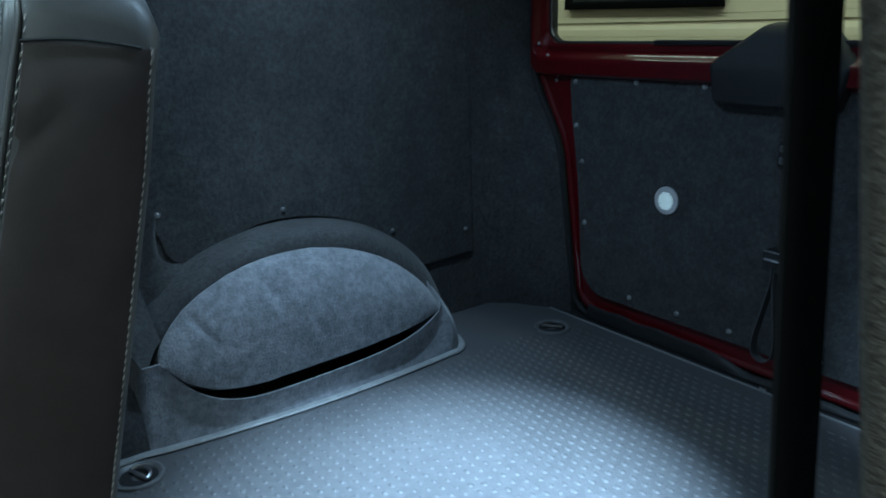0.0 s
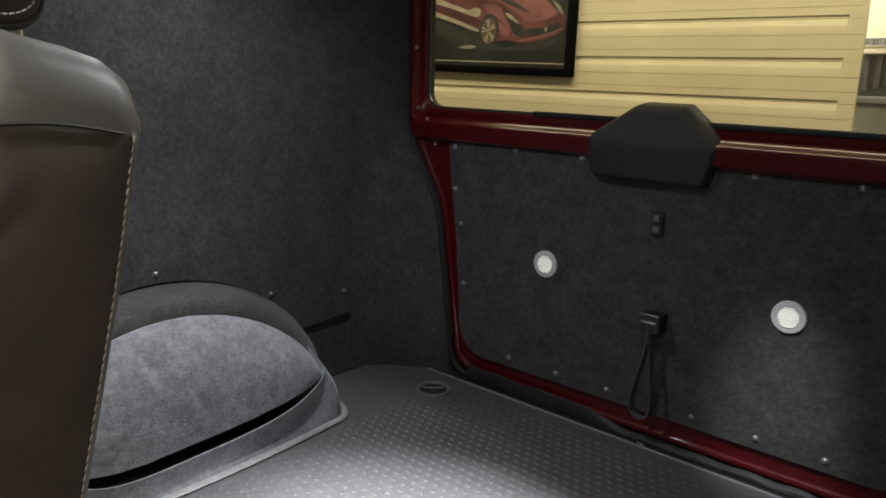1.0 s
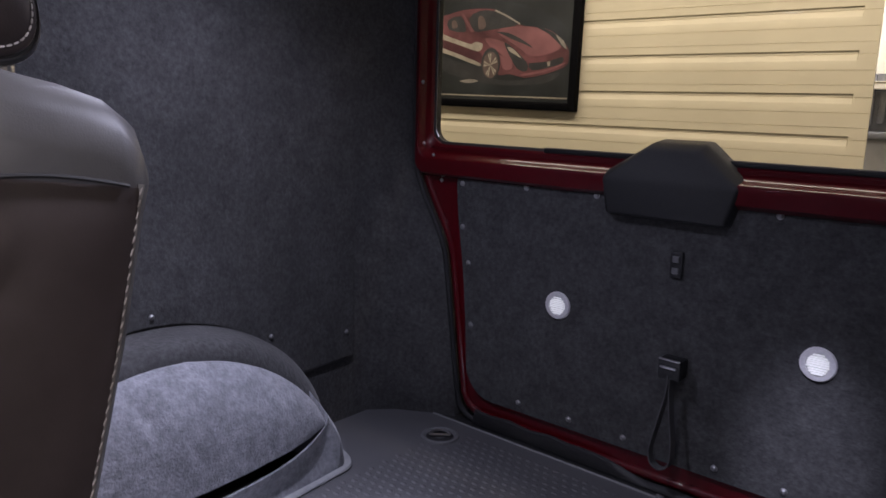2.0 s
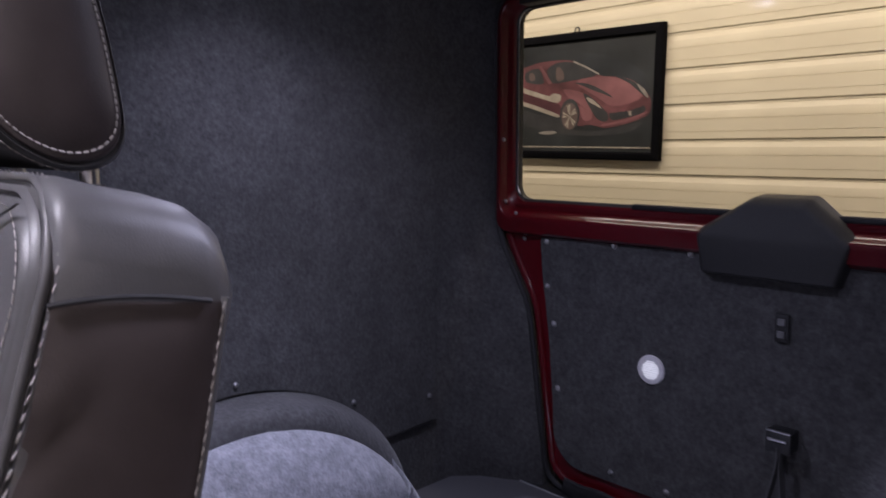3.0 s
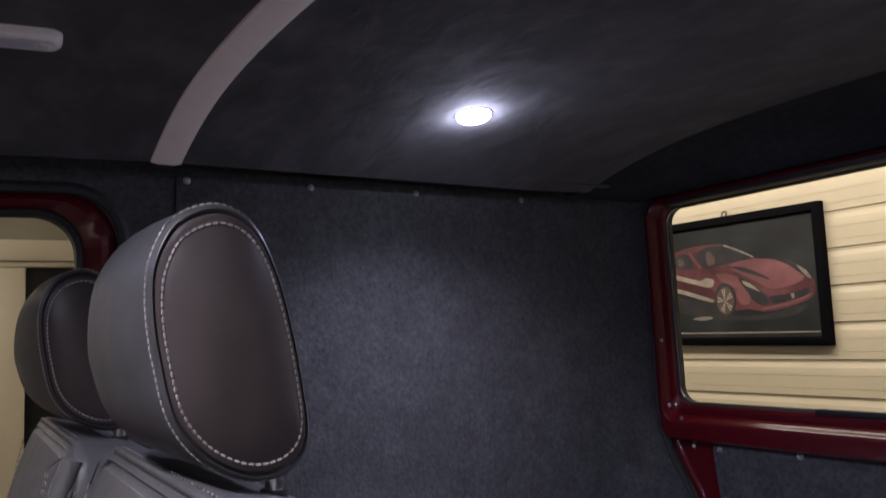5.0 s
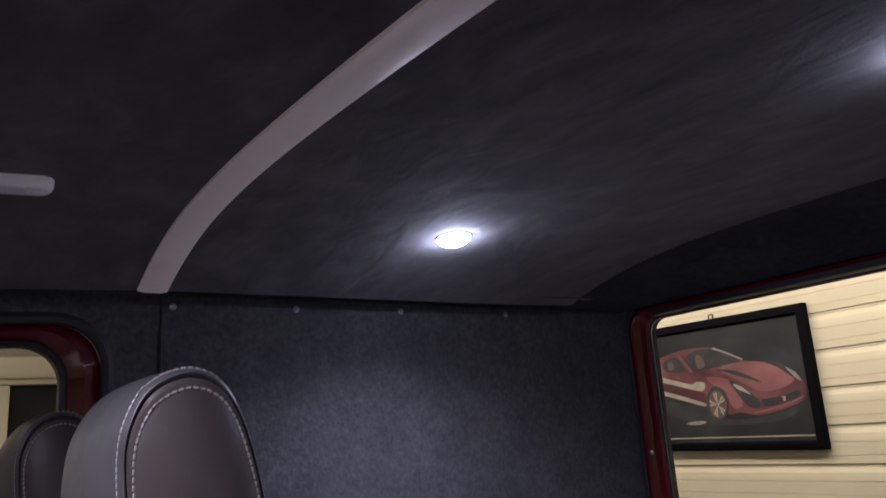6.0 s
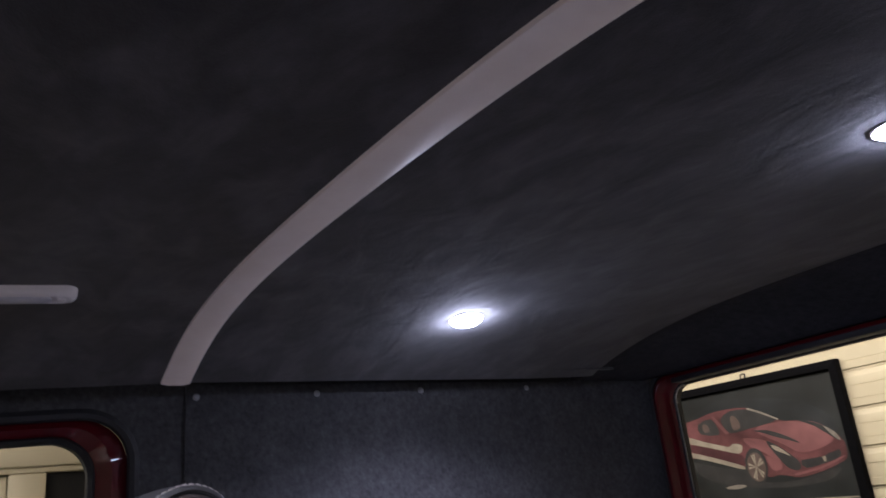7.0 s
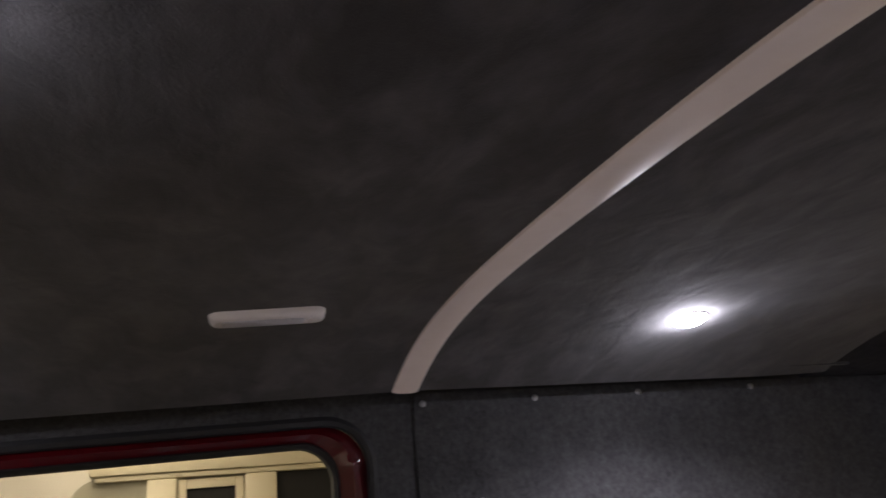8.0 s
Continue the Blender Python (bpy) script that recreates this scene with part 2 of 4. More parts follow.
def resample(points, step, closed=False):
    pts = [Vector(p) for p in points] + ([Vector(points[0])] if closed else [])
    lengths = [0.0]
    for a, b in zip(pts, pts[1:]):
        lengths.append(lengths[-1] + (b - a).length)
    count = max(2, int(lengths[-1] / step))
    out, k = [], 0
    for i in range(count + (0 if closed else 1)):
        d = lengths[-1] * i / count
        while k < len(pts) - 2 and lengths[k + 1] < d:
            k += 1
        span = lengths[k + 1] - lengths[k] or 1
        out.append(pts[k].lerp(pts[k + 1], (d - lengths[k]) / span))
    return out


def curve(points, per=8, closed=False):
    """A smooth line through a few points."""
    pts = [Vector(p) for p in points]
    n, out = len(pts), []
    for i in range(n if closed else n - 1):
        a, b, c, d = (pts[j % n] if closed else pts[min(max(j, 0), n - 1)] for j in (i - 1, i, i + 1, i + 2))
        for k in range(per):
            t = k / per
            out.append(0.5 * (2 * b + (c - a) * t + (2 * a - 5 * b + 4 * c - d) * t * t + (3 * b - a - 3 * c + d) * t ** 3))
    return out if closed else out + [pts[-1]]


def stitches(points, pitch, length, radius, closed=False, slant=(0, 0, 0)):
    """Short raised threads along a line, each leaning by the slant vector."""
    bm = bmesh.new()
    line = resample(points, pitch, closed)
    for i, p in enumerate(line[:-1] if not closed else line):
        q = line[(i + 1) % len(line)]
        t = ((q - p).normalized() + Vector(slant)).normalized() * length * 0.5
        mid = (p + q) * 0.5
        side = t.cross(Vector((0.3, 0.5, 0.8))).normalized() * radius
        up = side.cross(t).normalized() * radius
        ends = []
        for s, w in ((-1, 0.35), (-0.6, 1), (0.6, 1), (1, 0.35)):
            ends.append([mid + t * s + side * w, mid + t * s + up * w, mid + t * s - side * w, mid + t * s - up * w])
        loft(ends, True, bm, caps=True)
    return bm


def rounded(u0, v0, u1, v1, r, n=6):
    """The corners of a rounded rectangle, anticlockwise from the lower left; r: one radius or four."""
    r = r if isinstance(r, (tuple, list)) else (r,) * 4
    out = []
    for (cu, cv, start), rad in zip(((u0 + r[0], v0 + r[0], 180), (u1 - r[1], v0 + r[1], 270), (u1 - r[2], v1 - r[2], 0), (u0 + r[3], v1 - r[3], 90)), r):
        for k in range(n + 1):
            a = radians(start + 90 * k / n)
            out.append((cu + rad * math.cos(a), cv + rad * math.sin(a)))
    return out


def ball_screw(name, at, normal, radius, mat, parent):
    """A domed screw head with a rim and a cross slot."""
    bm = bmesh.new()
    n = Vector(normal).normalized()
    s = n.orthogonal().normalized()
    u = n.cross(s)
    rows = []
    for rr, h in ((1.25, 0.0), (1.25, 0.18), (1.0, 0.28), (0.85, 0.62), (0.5, 0.85), (0.2, 0.7)):
        rows.append([Vector(at) + n * h * radius + radius * rr * (math.cos(a) * s + math.sin(a) * u) for a in (2 * math.pi * k / 10 for k in range(10))])
    loft(rows, True, bm)
    bm.faces.new([v for v in bm.verts][-10:])
    return part(name, bm, mat, parent)


# ---- the vehicle's shell: floor, walls, ceiling ----
WALL_X, DOOR_Y = -0.737, 1.30


def rake(y):
    """The roof line falls a little towards the front."""
    return -0.030 * max(0.0, 0.20 - y)


def ceiling_z(x, y=0.20):
    return 1.226 - 0.25 * abs(x) ** 3.4 + rake(y)


def door_edge(z):
    """Half width of the rear door at a height: narrow at the sill, full above the waist."""
    low = 0.541 + (z - 0.045) * 0.145
    s = min(1.0, max(0.0, (z - 0.40) / 0.27))
    s = s * s * (3 - 2 * s)
    return low + (0.706 - low) * s


floor = part("floor", block(-0.737, 0.737, -0.30, 1.262, -0.05, 0.0), RUBBER)
tagged(floor, "dark grey rubber load floor mat with raised dimples", "floor", kind="structure")
dots = bmesh.new()
step_x, step_y = 0.0240, 0.0205
row = 0
y = 0.13
while y < 1.235:
    x = -0.50 + (row % 2) * step_x * 0.5
    while x < 0.5:
        if not (abs(x + 0.497) < 0.05 and (abs(y - 1.172) < 0.05 or abs(y - 0.168) < 0.05)):
            low = [(x + 0.0082 * math.cos(a), y + 0.0058 * math.sin(a), 0.0) for a in (k * math.pi / 3 for k in range(6))]
            top = [(x + 0.0042 * math.cos(a), y + 0.0027 * math.sin(a), 0.0018) for a in (k * math.pi / 3 for k in range(6))]
            loft([low, top], True, dots)
            dots.verts.ensure_lookup_table()
            dots.faces.new(dots.verts[-6:])
        x += step_x
    y += step_y
    row += 1
tagged(part("mat_dimples", dots, RUBBER, floor), kind="stuff")

sill = part("sill", block(-0.74, 0.74, 1.266, 1.40, -0.05, -0.002, 0.003), PLASTIC)
tagged(sill, "black plastic rear load sill", "sill", kind="structure")
upstand = part("sill_upstand", block(-0.74, 0.74, 1.342, 1.41, -0.05, 0.040, 0.003), SEAL)
tagged(upstand, "black rubber upstand behind the rear door", "sill", kind="structure")
trim = part("trim_sill", block(-0.60, 0.60, 1.2615, 1.2665, -0.004, 0.003, 0.001), TRIM)
tagged(trim, "thin pale edging strip along the load sill", "trim", kind="structure")


def arch_outline(y, centre=0.577, half=0.405, height=0.343):
    s = 1 - ((y - centre) / half) ** 2
    return height * math.sqrt(s) if s > 0 else 0.0


# carpeted side wall behind the trim panel, with the pillar in front of it
wall_right = part("wall_right", block(-0.80, -0.7415, 0.205, 1.42, -0.55, 1.26), CARPET)
tagged(wall_right, "dark grey carpeted side wall of the load space", "wall", kind="structure")
wall_left = part("wall_left", block(0.7415, 0.80, 0.30, 1.42, -0.55, 1.26), CARPET)
tagged(wall_left, "dark grey carpeted side wall of the load space", "wall", kind="structure")

# trim panel: straight top with round corners, lower edge cut round the wheel arch
loop = [(0.217, 0.470), (0.25, 0.446), (0.288, 0.412), (0.312, 0.378), (0.326, 0.345), (0.333, 0.315), (0.344, 0.297), (0.362, 0.289), (0.384, 0.291), (0.42, 0.304), (0.46, 0.320), (0.50, 0.331)]
loop += [(0.530 + i * 0.0325, arch_outline(0.530 + i * 0.0325)) for i in range(14)]
loop += [(0.960, 0.158), (1.04, 0.160), (1.112, 0.163)]
loop += [(1.112, 0.60), (1.112, 1.07), (1.105, 1.115), (1.085, 1.145), (1.05, 1.163), (0.60, 1.166), (0.217, 1.166)]
bm = slab([(WALL_X - 0.0045, a, b) for a, b in loop], (0.0045, 0, 0))
panel = part("trim_panel", bm, CARPET)
tagged(panel, "charcoal carpet side trim panel cut round the wheel arch", "panel", kind="structure")
for ys, zs in ((0.234, 1.146), (0.455, 1.148), (0.678, 1.150), (0.944, 1.151), (0.590, 0.362), (0.867, 0.262), (0.326, 0.396), (1.09, 0.225)):
    ball_screw("screw", (WALL_X, ys, zs), (1, 0, 0), 0.0050, SCREW, panel)
# black tube stands in for the gap shadow round the panel's edge
corner = [(0.2155, 0.55), (0.2155, 1.10), (0.2175, 1.150), (0.224, 1.160), (0.236, 1.1645), (0.60, 1.1672), (1.05, 1.1642), (1.0855, 1.146), (1.106, 1.115), (1.1135, 1.07), (1.1135, 0.86)]
part("edge_gap_shade", tube([(WALL_X - 0.0012, p.y, p.z) for p in resample([(0, c, d) for c, d in corner], 0.02)], 0.0013, False, 6), SEAL, panel)
part("joint_strip", block(WALL_X - 0.003, WALL_X + 0.0015, 0.955, 1.112, 0.1525, 0.158, 0.001), SEAL, panel)


def corner_sheet(side):
    rows = []
    for i in range(25):
        z = -0.002 + 1.21 * i / 24
        e = door_edge(max(z, 0.03)) + 0.012
        front = [(0.7405, 1.100), (0.7385, 1.16), (0.735 * 0.75 + e * 0.25, 1.215), (0.735 * 0.3 + e * 0.7, 1.262), (e + 0.001, 1.292), (e + 0.001, 1.345)]
        back = [(max(x, 0.62) + 0.010, y + 0.002) for x, y in front]
        rows.append([(side * x, y, z) for x, y in front + back[::-1]])
    return loft(rows, True, caps=True)


for side, label in ((-1, "wall_corner_right"), (1, "wall_corner_left")):
    bm = corner_sheet(side)
    tagged(part(label, bm, CARPET), "dark carpeted rear corner beside the door", "wall", kind="structure")
tagged(part("wall_rear_right", block(-0.80, -0.712, 1.347, 1.362, -0.05, 1.26), SEAL), "dark body panel beside the rear door", "wall", kind="structure")
tagged(part("wall_rear_left", block(0.712, 0.80, 1.347, 1.362, -0.05, 1.26), SEAL), "dark body panel beside the rear door", "wall", kind="structure")

# suede ceiling, rear header and outer roof
across = [-0.676 + 1.352 * i / 80 for i in range(81)]
rows = []
for yy, lift in [(-1.25 + 2.325 * j / 60, 0.0) for j in range(61)] + [(1.082, 0.0006), (1.088, 0.0022), (1.092, 0.0050)]:
    under = [(x, yy, ceiling_z(x, yy) + lift + 0.0040 * max(0.0, (yy - 0.84) / 0.24) ** 2) for x in across]
    rows.append(under + [(x, yy, z + 0.010) for x, _, z in reversed(under)])
bm = loft(rows, True, caps=True)
ceiling = part("ceiling", bm, SUEDE)
tagged(ceiling, "black suede headliner with brushed marks", "ceiling", kind="structure")
rows = []
for k in range(9):
    t = k / 8
    yy = 1.074 + 0.209 * t
    under = [(x, yy, max(ceiling_z(x) + 0.0085 - 0.004 * max(0.0, 1 - t * 6), 1.166) * (1 - t ** 1.6) + 1.160 * t ** 1.6) for x in (-0.737 + 1.474 * i / 40 for i in range(41))]
    rows.append(under + [(x, yy, z + 0.008) for x, _, z in reversed(under)])
bm = loft(rows, True, caps=True)
tagged(part("ceiling_header", bm, CLOTH), "dark carpeted header above the rear door", "ceiling", kind="structure")
tagged(part("ceiling_roof", block(-0.82, 0.82, -1.3, 1.42, 1.262, 1.30), PAINT), "red painted roof skin", "roof", kind="structure")
tagged(part("wall_rear_top", block(-0.72, 0.72, 1.36, 1.42, 1.165, 1.262), SEAL), "dark body panel above the rear door", "wall", kind="structure")
for side, label in ((-1, "trim_rail_right"), (1, "trim_rail_left")):
    bm = loft([[(side * 0.640, yy, 1.172 + rake(yy)), (side * 0.69, yy, 1.176 + rake(yy)), (side * 0.7415, yy, 1.178 + rake(yy)), (side * 0.7415, yy, 1.188), (side * 0.640, yy, 1.188)] for yy in (-1.25, 0, 0.2, 1.12)], True, caps=True)
    tagged(part(label, bm, CARPET), "dark carpeted side rail under the headliner", "trim", kind="structure")

# closing walls in front
screen_out, screen_in = rounded(-0.80, -0.55, 0.80, 1.262, 0.001, 8), rounded(-0.64, 0.66, 0.64, 1.13, 0.06, 8)
bm = loft([[(a, -1.32, b) for a, b in screen_out], [(a, -1.26, b) for a, b in screen_out], [(a, -1.26, b) for a, b in screen_in], [(a, -1.32, b) for a, b in screen_in]], True)
tagged(part("wall_front", bm, CARPET), "dark closing wall with the windscreen opening", "wall", kind="structure")
tagged(part("floor_footwell", block(-0.80, 0.737, -1.26, -0.30, -0.38, -0.33), CARPET), "dark carpeted footwell", "floor", kind="structure")
tagged(part("wall_step", block(-0.737, 0.737, -0.33, -0.30, -0.33, -0.0005), CARPET), "carpeted step at the front of the load floor", "wall", kind="structure")


# ---- side door with window on the far side ----
def yz(loop, x):
    return [(x, a, b + rake(a)) for a, b in loop]


aperture = rounded(-0.98, 0.30, 0.137, 1.129, (0.05, 0.05, 0.085, 0.05), 10)
outer = rounded(-1.26, 0.28, 0.206, 1.17, 0.001, 10)
bm = loft([yz(outer, -0.7415), yz(aperture, -0.738), yz(aperture, -0.80)], True)
tagged(part("wall_door_pillar", bm, CARPET), "dark carpeted pillar and rail round the side door", "wall", kind="structure")
tagged(part("wall_door_lower", block(-0.80, -0.7415, -1.26, 0.206, -0.55, 0.285), CARPET), "dark carpeted lower side wall", "wall", kind="structure")
tagged(part("wall_door_upper", block(-0.80, -0.7415, -1.26, 0.206, 1.131, 1.262), CARPET), "dark carpeted upper side rail", "wall", kind="structure")
side_door = thing("side_door", "red painted side door with a rounded window", "car door", (-0.76, -0.4, 0.3))
seal_loop = rounded(-0.970, 0.31, 0.128, 1.121, (0.05, 0.05, 0.08, 0.05), 10)
window = rounded(-0.90, 0.60, 0.070, 1.0875, (0.06, 0.06, 0.062, 0.06), 10)
gasket = rounded(-0.910, 0.590, 0.081, 1.0970, (0.066, 0.066, 0.068, 0.066), 10)
rest(part("door_seal", tube(yz(aperture, -0.745), 0.0105, True, 8), SEAL), side_door)
bm = loft([yz(seal_loop, -0.79), yz(seal_loop, -0.752), yz([(a * 0.5 + c * 0.5, b * 0.5 + d * 0.5) for (a, b), (c, d) in zip(seal_loop, gasket)], -0.744), yz(gasket, -0.754), yz(gasket, -0.79)], True)
rest(part("door_frame", bm, PAINT), side_door)
bm = loft([yz(gasket, -0.756), yz([(a * 0.6 + c * 0.4, b * 0.6 + d * 0.4) for (a, b), (c, d) in zip(gasket, window)], -0.747), yz(window, -0.754), yz(window, -0.785)], True)
rest(part("window_gasket", bm, SEAL), side_door)
pane = rest(part("window_pane", slab(yz(rounded(-0.91, 0.59, 0.080, 1.0950, 0.06, 10), -0.772), (-0.004, 0, 0)), GLASS), side_door)
pane.visible_shadow = False


# ---- wheel arch cover ----
def arch_cover():
    ob = thing("wheel_arch_cover", "blue-grey felt covered wheel arch with a dark recessed slot", "wheel arch", (-0.63, 0.577, 0))
    n = 96

    def semi(centre, half, height, x, base=0.0, power=1.0):
        out = []
        for k in range(n + 1):
            a = math.pi * k / n
            c, s = math.cos(a), math.sin(a)
            out.append((x, centre - half * c, base + height * max(0.0, s) ** power))
        return out

    # band on top of the arch, from the wall down to the crease
    rows = [semi(0.580, 0.416, 0.337, -0.7410), semi(0.580, 0.412, 0.336, -0.715), semi(0.577, 0.395, 0.333, -0.675), semi(0.573, 0.372, 0.327, -0.648), semi(0.571, 0.356, 0.316, -0.638), semi(0.570, 0.348, 0.300, -0.633), semi(0.570, 0.345, 0.270, -0.632)]
    rest(part("arch_band", loft(rows), CARPET), ob)

    # flared fold of carpet at the front end of the band, and the low carpet ahead of it
    inner = curve([(0, 0.324, 0.394), (0, 0.316, 0.348), (0, 0.322, 0.308), (0, 0.350, 0.290), (0, 0.40, 0.298)], 6)
    outer = curve([(0, 0.314, 0.398), (0, 0.291, 0.345), (0, 0.268, 0.285), (0, 0.252, 0.215), (0, 0.262, 0.130)], 6)
    rows = []
    for p, q in zip(inner, outer):
        rows.append([Vector((-0.7395 + 0.020 * math.sin(math.pi * min(1.0, s * 1.25)) ** 0.8 * min(1.0, (p - q).length / 0.03) + 0.055 * s * max(0.0, (0.30 - q.z) / 0.17), p.y + (q.y - p.y) * s, p.z + (q.z - p.z) * s)) for s in (k / 8 for k in range(9))])
    rest(part("arch_flare", loft(rows), CARPET), ob)
    low = [(-0.548, 0.0), (-0.556, 0.05), (-0.575, 0.10), (-0.62, 0.16), (-0.68, 0.205), (-0.7385, 0.222)]
    rest(part("arch_front", loft([[(x - 0.02 * q, y, z * (1 - 0.12 * q)) for x, z in low] for y, q in ((0.205, 0), (0.165, 0), (0.12, 0.1), (0.06, 0.5), (0.0, 1))]), CARPET), ob)

    # dome: from its lip to the lower edge over the slot
    def lip(k):
        a = math.pi * k / n
        sn = max(0.0, math.sin(a))
        return Vector((-0.560 - 0.047 * sn, 0.5585 - 0.3135 * math.cos(a), 0.160 - 0.050 * k / n + 0.169 * sn ** 1.25))

    def hem(k):
        u = 2 * k / n - 1
        rise = 0.088 * abs(u) ** 5 if u < 0 else 0.012 * u * u
        return Vector((-0.530 - 0.030 * abs(u) ** 4, 0.560 + 0.3135 * u, 0.0840 + 0.011 * u + rise))

    rows = []
    for r in range(15):
        s = r / 14
        row = []
        for k in range(n + 1):
            p = lip(k).lerp(hem(k), s)
            bulge = 0.030 * math.sin(math.pi * s ** 0.8) * math.sin(math.pi * k / n) ** 0.8
            dent = 0.0022 * noise.noise(p * 26) - sum(d * math.exp(-((p.y - c - 0.62 * (h - p.z)) / 0.007) ** 2 - ((p.z - h) / 0.034) ** 2) for c, h, d in ((0.330, 0.205, 0.010), (0.480, 0.235, 0.009), (0.600, 0.285, 0.006), (0.415, 0.270, 0.005), (0.560, 0.150, 0.004), (0.700, 0.220, 0.003)))
            p += Vector((bulge + dent, 0, 0.35 * bulge))
            row.append(p)
        rows.append(row)
    under = [[p + Vector((-0.030, 0, 0.004)) for p in rows[-1]], [p + Vector((-0.045, 0, -0.02)) for p in rows[-1]]]
    back = [[p + Vector((-0.02, 0, -0.008)) for p in rows[0]], [p + Vector((-0.008, 0, 0.001)) for p in rows[0]]]
    rest(part("arch_dome", loft(back + rows + under), FELT, label="bulging light felt dome", sharp=70), ob)

    # skirt between the slot and the floor, with rounded ends
    def foot(k):
        t = k / n
        if t < 0.12:
            q = t / 0.12
            return Vector((-0.737 + 0.187 * q, 0.150 + 0.050 * q ** 2, 0.0))
        if t < 0.80:
            q = (t - 0.12) / 0.68
            return Vector((-0.550 + 0.006 * q + 0.022 * math.sin(math.pi * q) ** 0.9, 0.200 + 0.685 * q, 0.0))
        a = (t - 0.80) / 0.20 * math.pi / 2
        return Vector((-0.737 + 0.193 * max(0.0, math.cos(a)) ** 0.75, 0.885 + 0.075 * math.sin(a) ** 0.8, 0.0))

    def shoulder(k):
        t = k / n
        if t < 0.12:
            q = t / 0.12
            return Vector((-0.737 + 0.178 * q, 0.190 + 0.020 * q, 0.220 - 0.050 * q))
        if t < 0.80:
            q = (t - 0.12) / 0.68
            y = 0.210 + 0.668 * q
            u = min(1.0, max(-1.0, (y - 0.560) / 0.3135))
            h = hem((u + 1) * n / 2)
            return Vector((h.x + 0.002, y, h.z - 0.030 * (1 - abs(u) ** 4)))
        q = (t - 0.80) / 0.20
        return Vector((-0.558 - 0.179 * q, 0.878 + 0.044 * q, 0.123 + 0.050 * q))

    rows = []
    for r in range(8):
        s = r / 7
        rows.append([foot(k).lerp(shoulder(k), s) + math.sin(math.pi * s) * Vector((-0.007 if 0.10 * n < k < 0.80 * n else 0.006, 0 if k < 0.80 * n else 0.016, 0)) for k in range(n + 1)])
    rows.append([shoulder(k) + Vector((0.0012, 0, 0.0032)) for k in range(n + 1)])
    rows.append([shoulder(k) + Vector((-0.0035, 0, 0.0036)) for k in range(n + 1)])
    rows.append([shoulder(k) + Vector((-0.0065, 0, -0.003)) for k in range(n + 1)])
    rows.append([shoulder(k) + Vector((-0.0070, 0, -0.022)) for k in range(n + 1)])
    rest(part("arch_skirt", loft(rows), FELT, sharp=70), ob)
    # carpet folded over the front shoulder of the arch
    low = [shoulder(k) for k in range(14)]
    high = [Vector((-0.739, 0.262, 0.300)).lerp(Vector((-0.636, 0.272, 0.176)), k / 13) for k in range(14)]
    rows = [[p.lerp(q, s) + Vector((0.010, -0.004, 0.008)) * math.sin(math.pi * s) for p, q in zip(low, high)] for s in (j / 6 for j in range(7))]
    rest(part("arch_shoulder", loft(rows), CARPET), ob)
    edge = [Vector((-0.545, y, 0.004)) for y in (0.04, 0.08, 0.12, 0.16, 0.19)] + [foot(k) + Vector((0.010, 0.002, 0.0045)) for k in range(14, n + 1)]
    rest(part("edge_trim", tube(edge, 0.0088, False, 8, flat=0.55), TRIM, label="pale plastic edging along the floor"), ob)
    # black sheet as shade in the hollow behind slot and crease
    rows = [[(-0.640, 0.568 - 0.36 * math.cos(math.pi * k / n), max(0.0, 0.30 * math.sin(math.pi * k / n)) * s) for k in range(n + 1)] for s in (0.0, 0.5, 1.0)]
    rest(part("arch_slot_shade", loft(rows), SEAL), ob)
    return ob


arch_cover()


# ---- tie-down rings in the floor ----
def tie_down(x, y, turn):
    ob = thing("tie_down_ring", "recessed oval tie-down ring in the floor mat", "tie-down ring", (x, y, 0), "floor tie-down rings")
    rows = []
    for rr, h in ((0.046, 0.0005), (0.0445, 0.0055), (0.040, 0.0068), (0.036, 0.0050), (0.033, 0.0012), (0.012, 0.0010)):
        rows.append([(rr * math.cos(a), rr * math.sin(a), h) for a in (2 * math.pi * k / 28 for k in range(28))])
    part("bezel", loft(rows[:5], True), BEZEL, ob)
    part("cup", loft(rows[4:], True, caps=False), SEAL, ob)
    bm = tube([(0.024 * math.cos(a), 0.018 * math.sin(a), 0.006 + 0.004 * max(0, math.sin(a))) for a in (math.pi * k / 12 for k in range(13))], 0.0032)
    tube([(-0.024, 0, 0.006), (0.024, 0, 0.006)], 0.0034, bm=bm)
    part("ring", bm, STEEL, ob, "metal lashing ring")
    ob.rotation_euler = (0, 0, radians(turn))
    return ob


tie_down(-0.497, 1.172, 40)
tie_down(-0.486, 0.166, 20)


# ---- rear door ----
def xz(loop, y):
    return [(a, y, b) for a, b in loop]


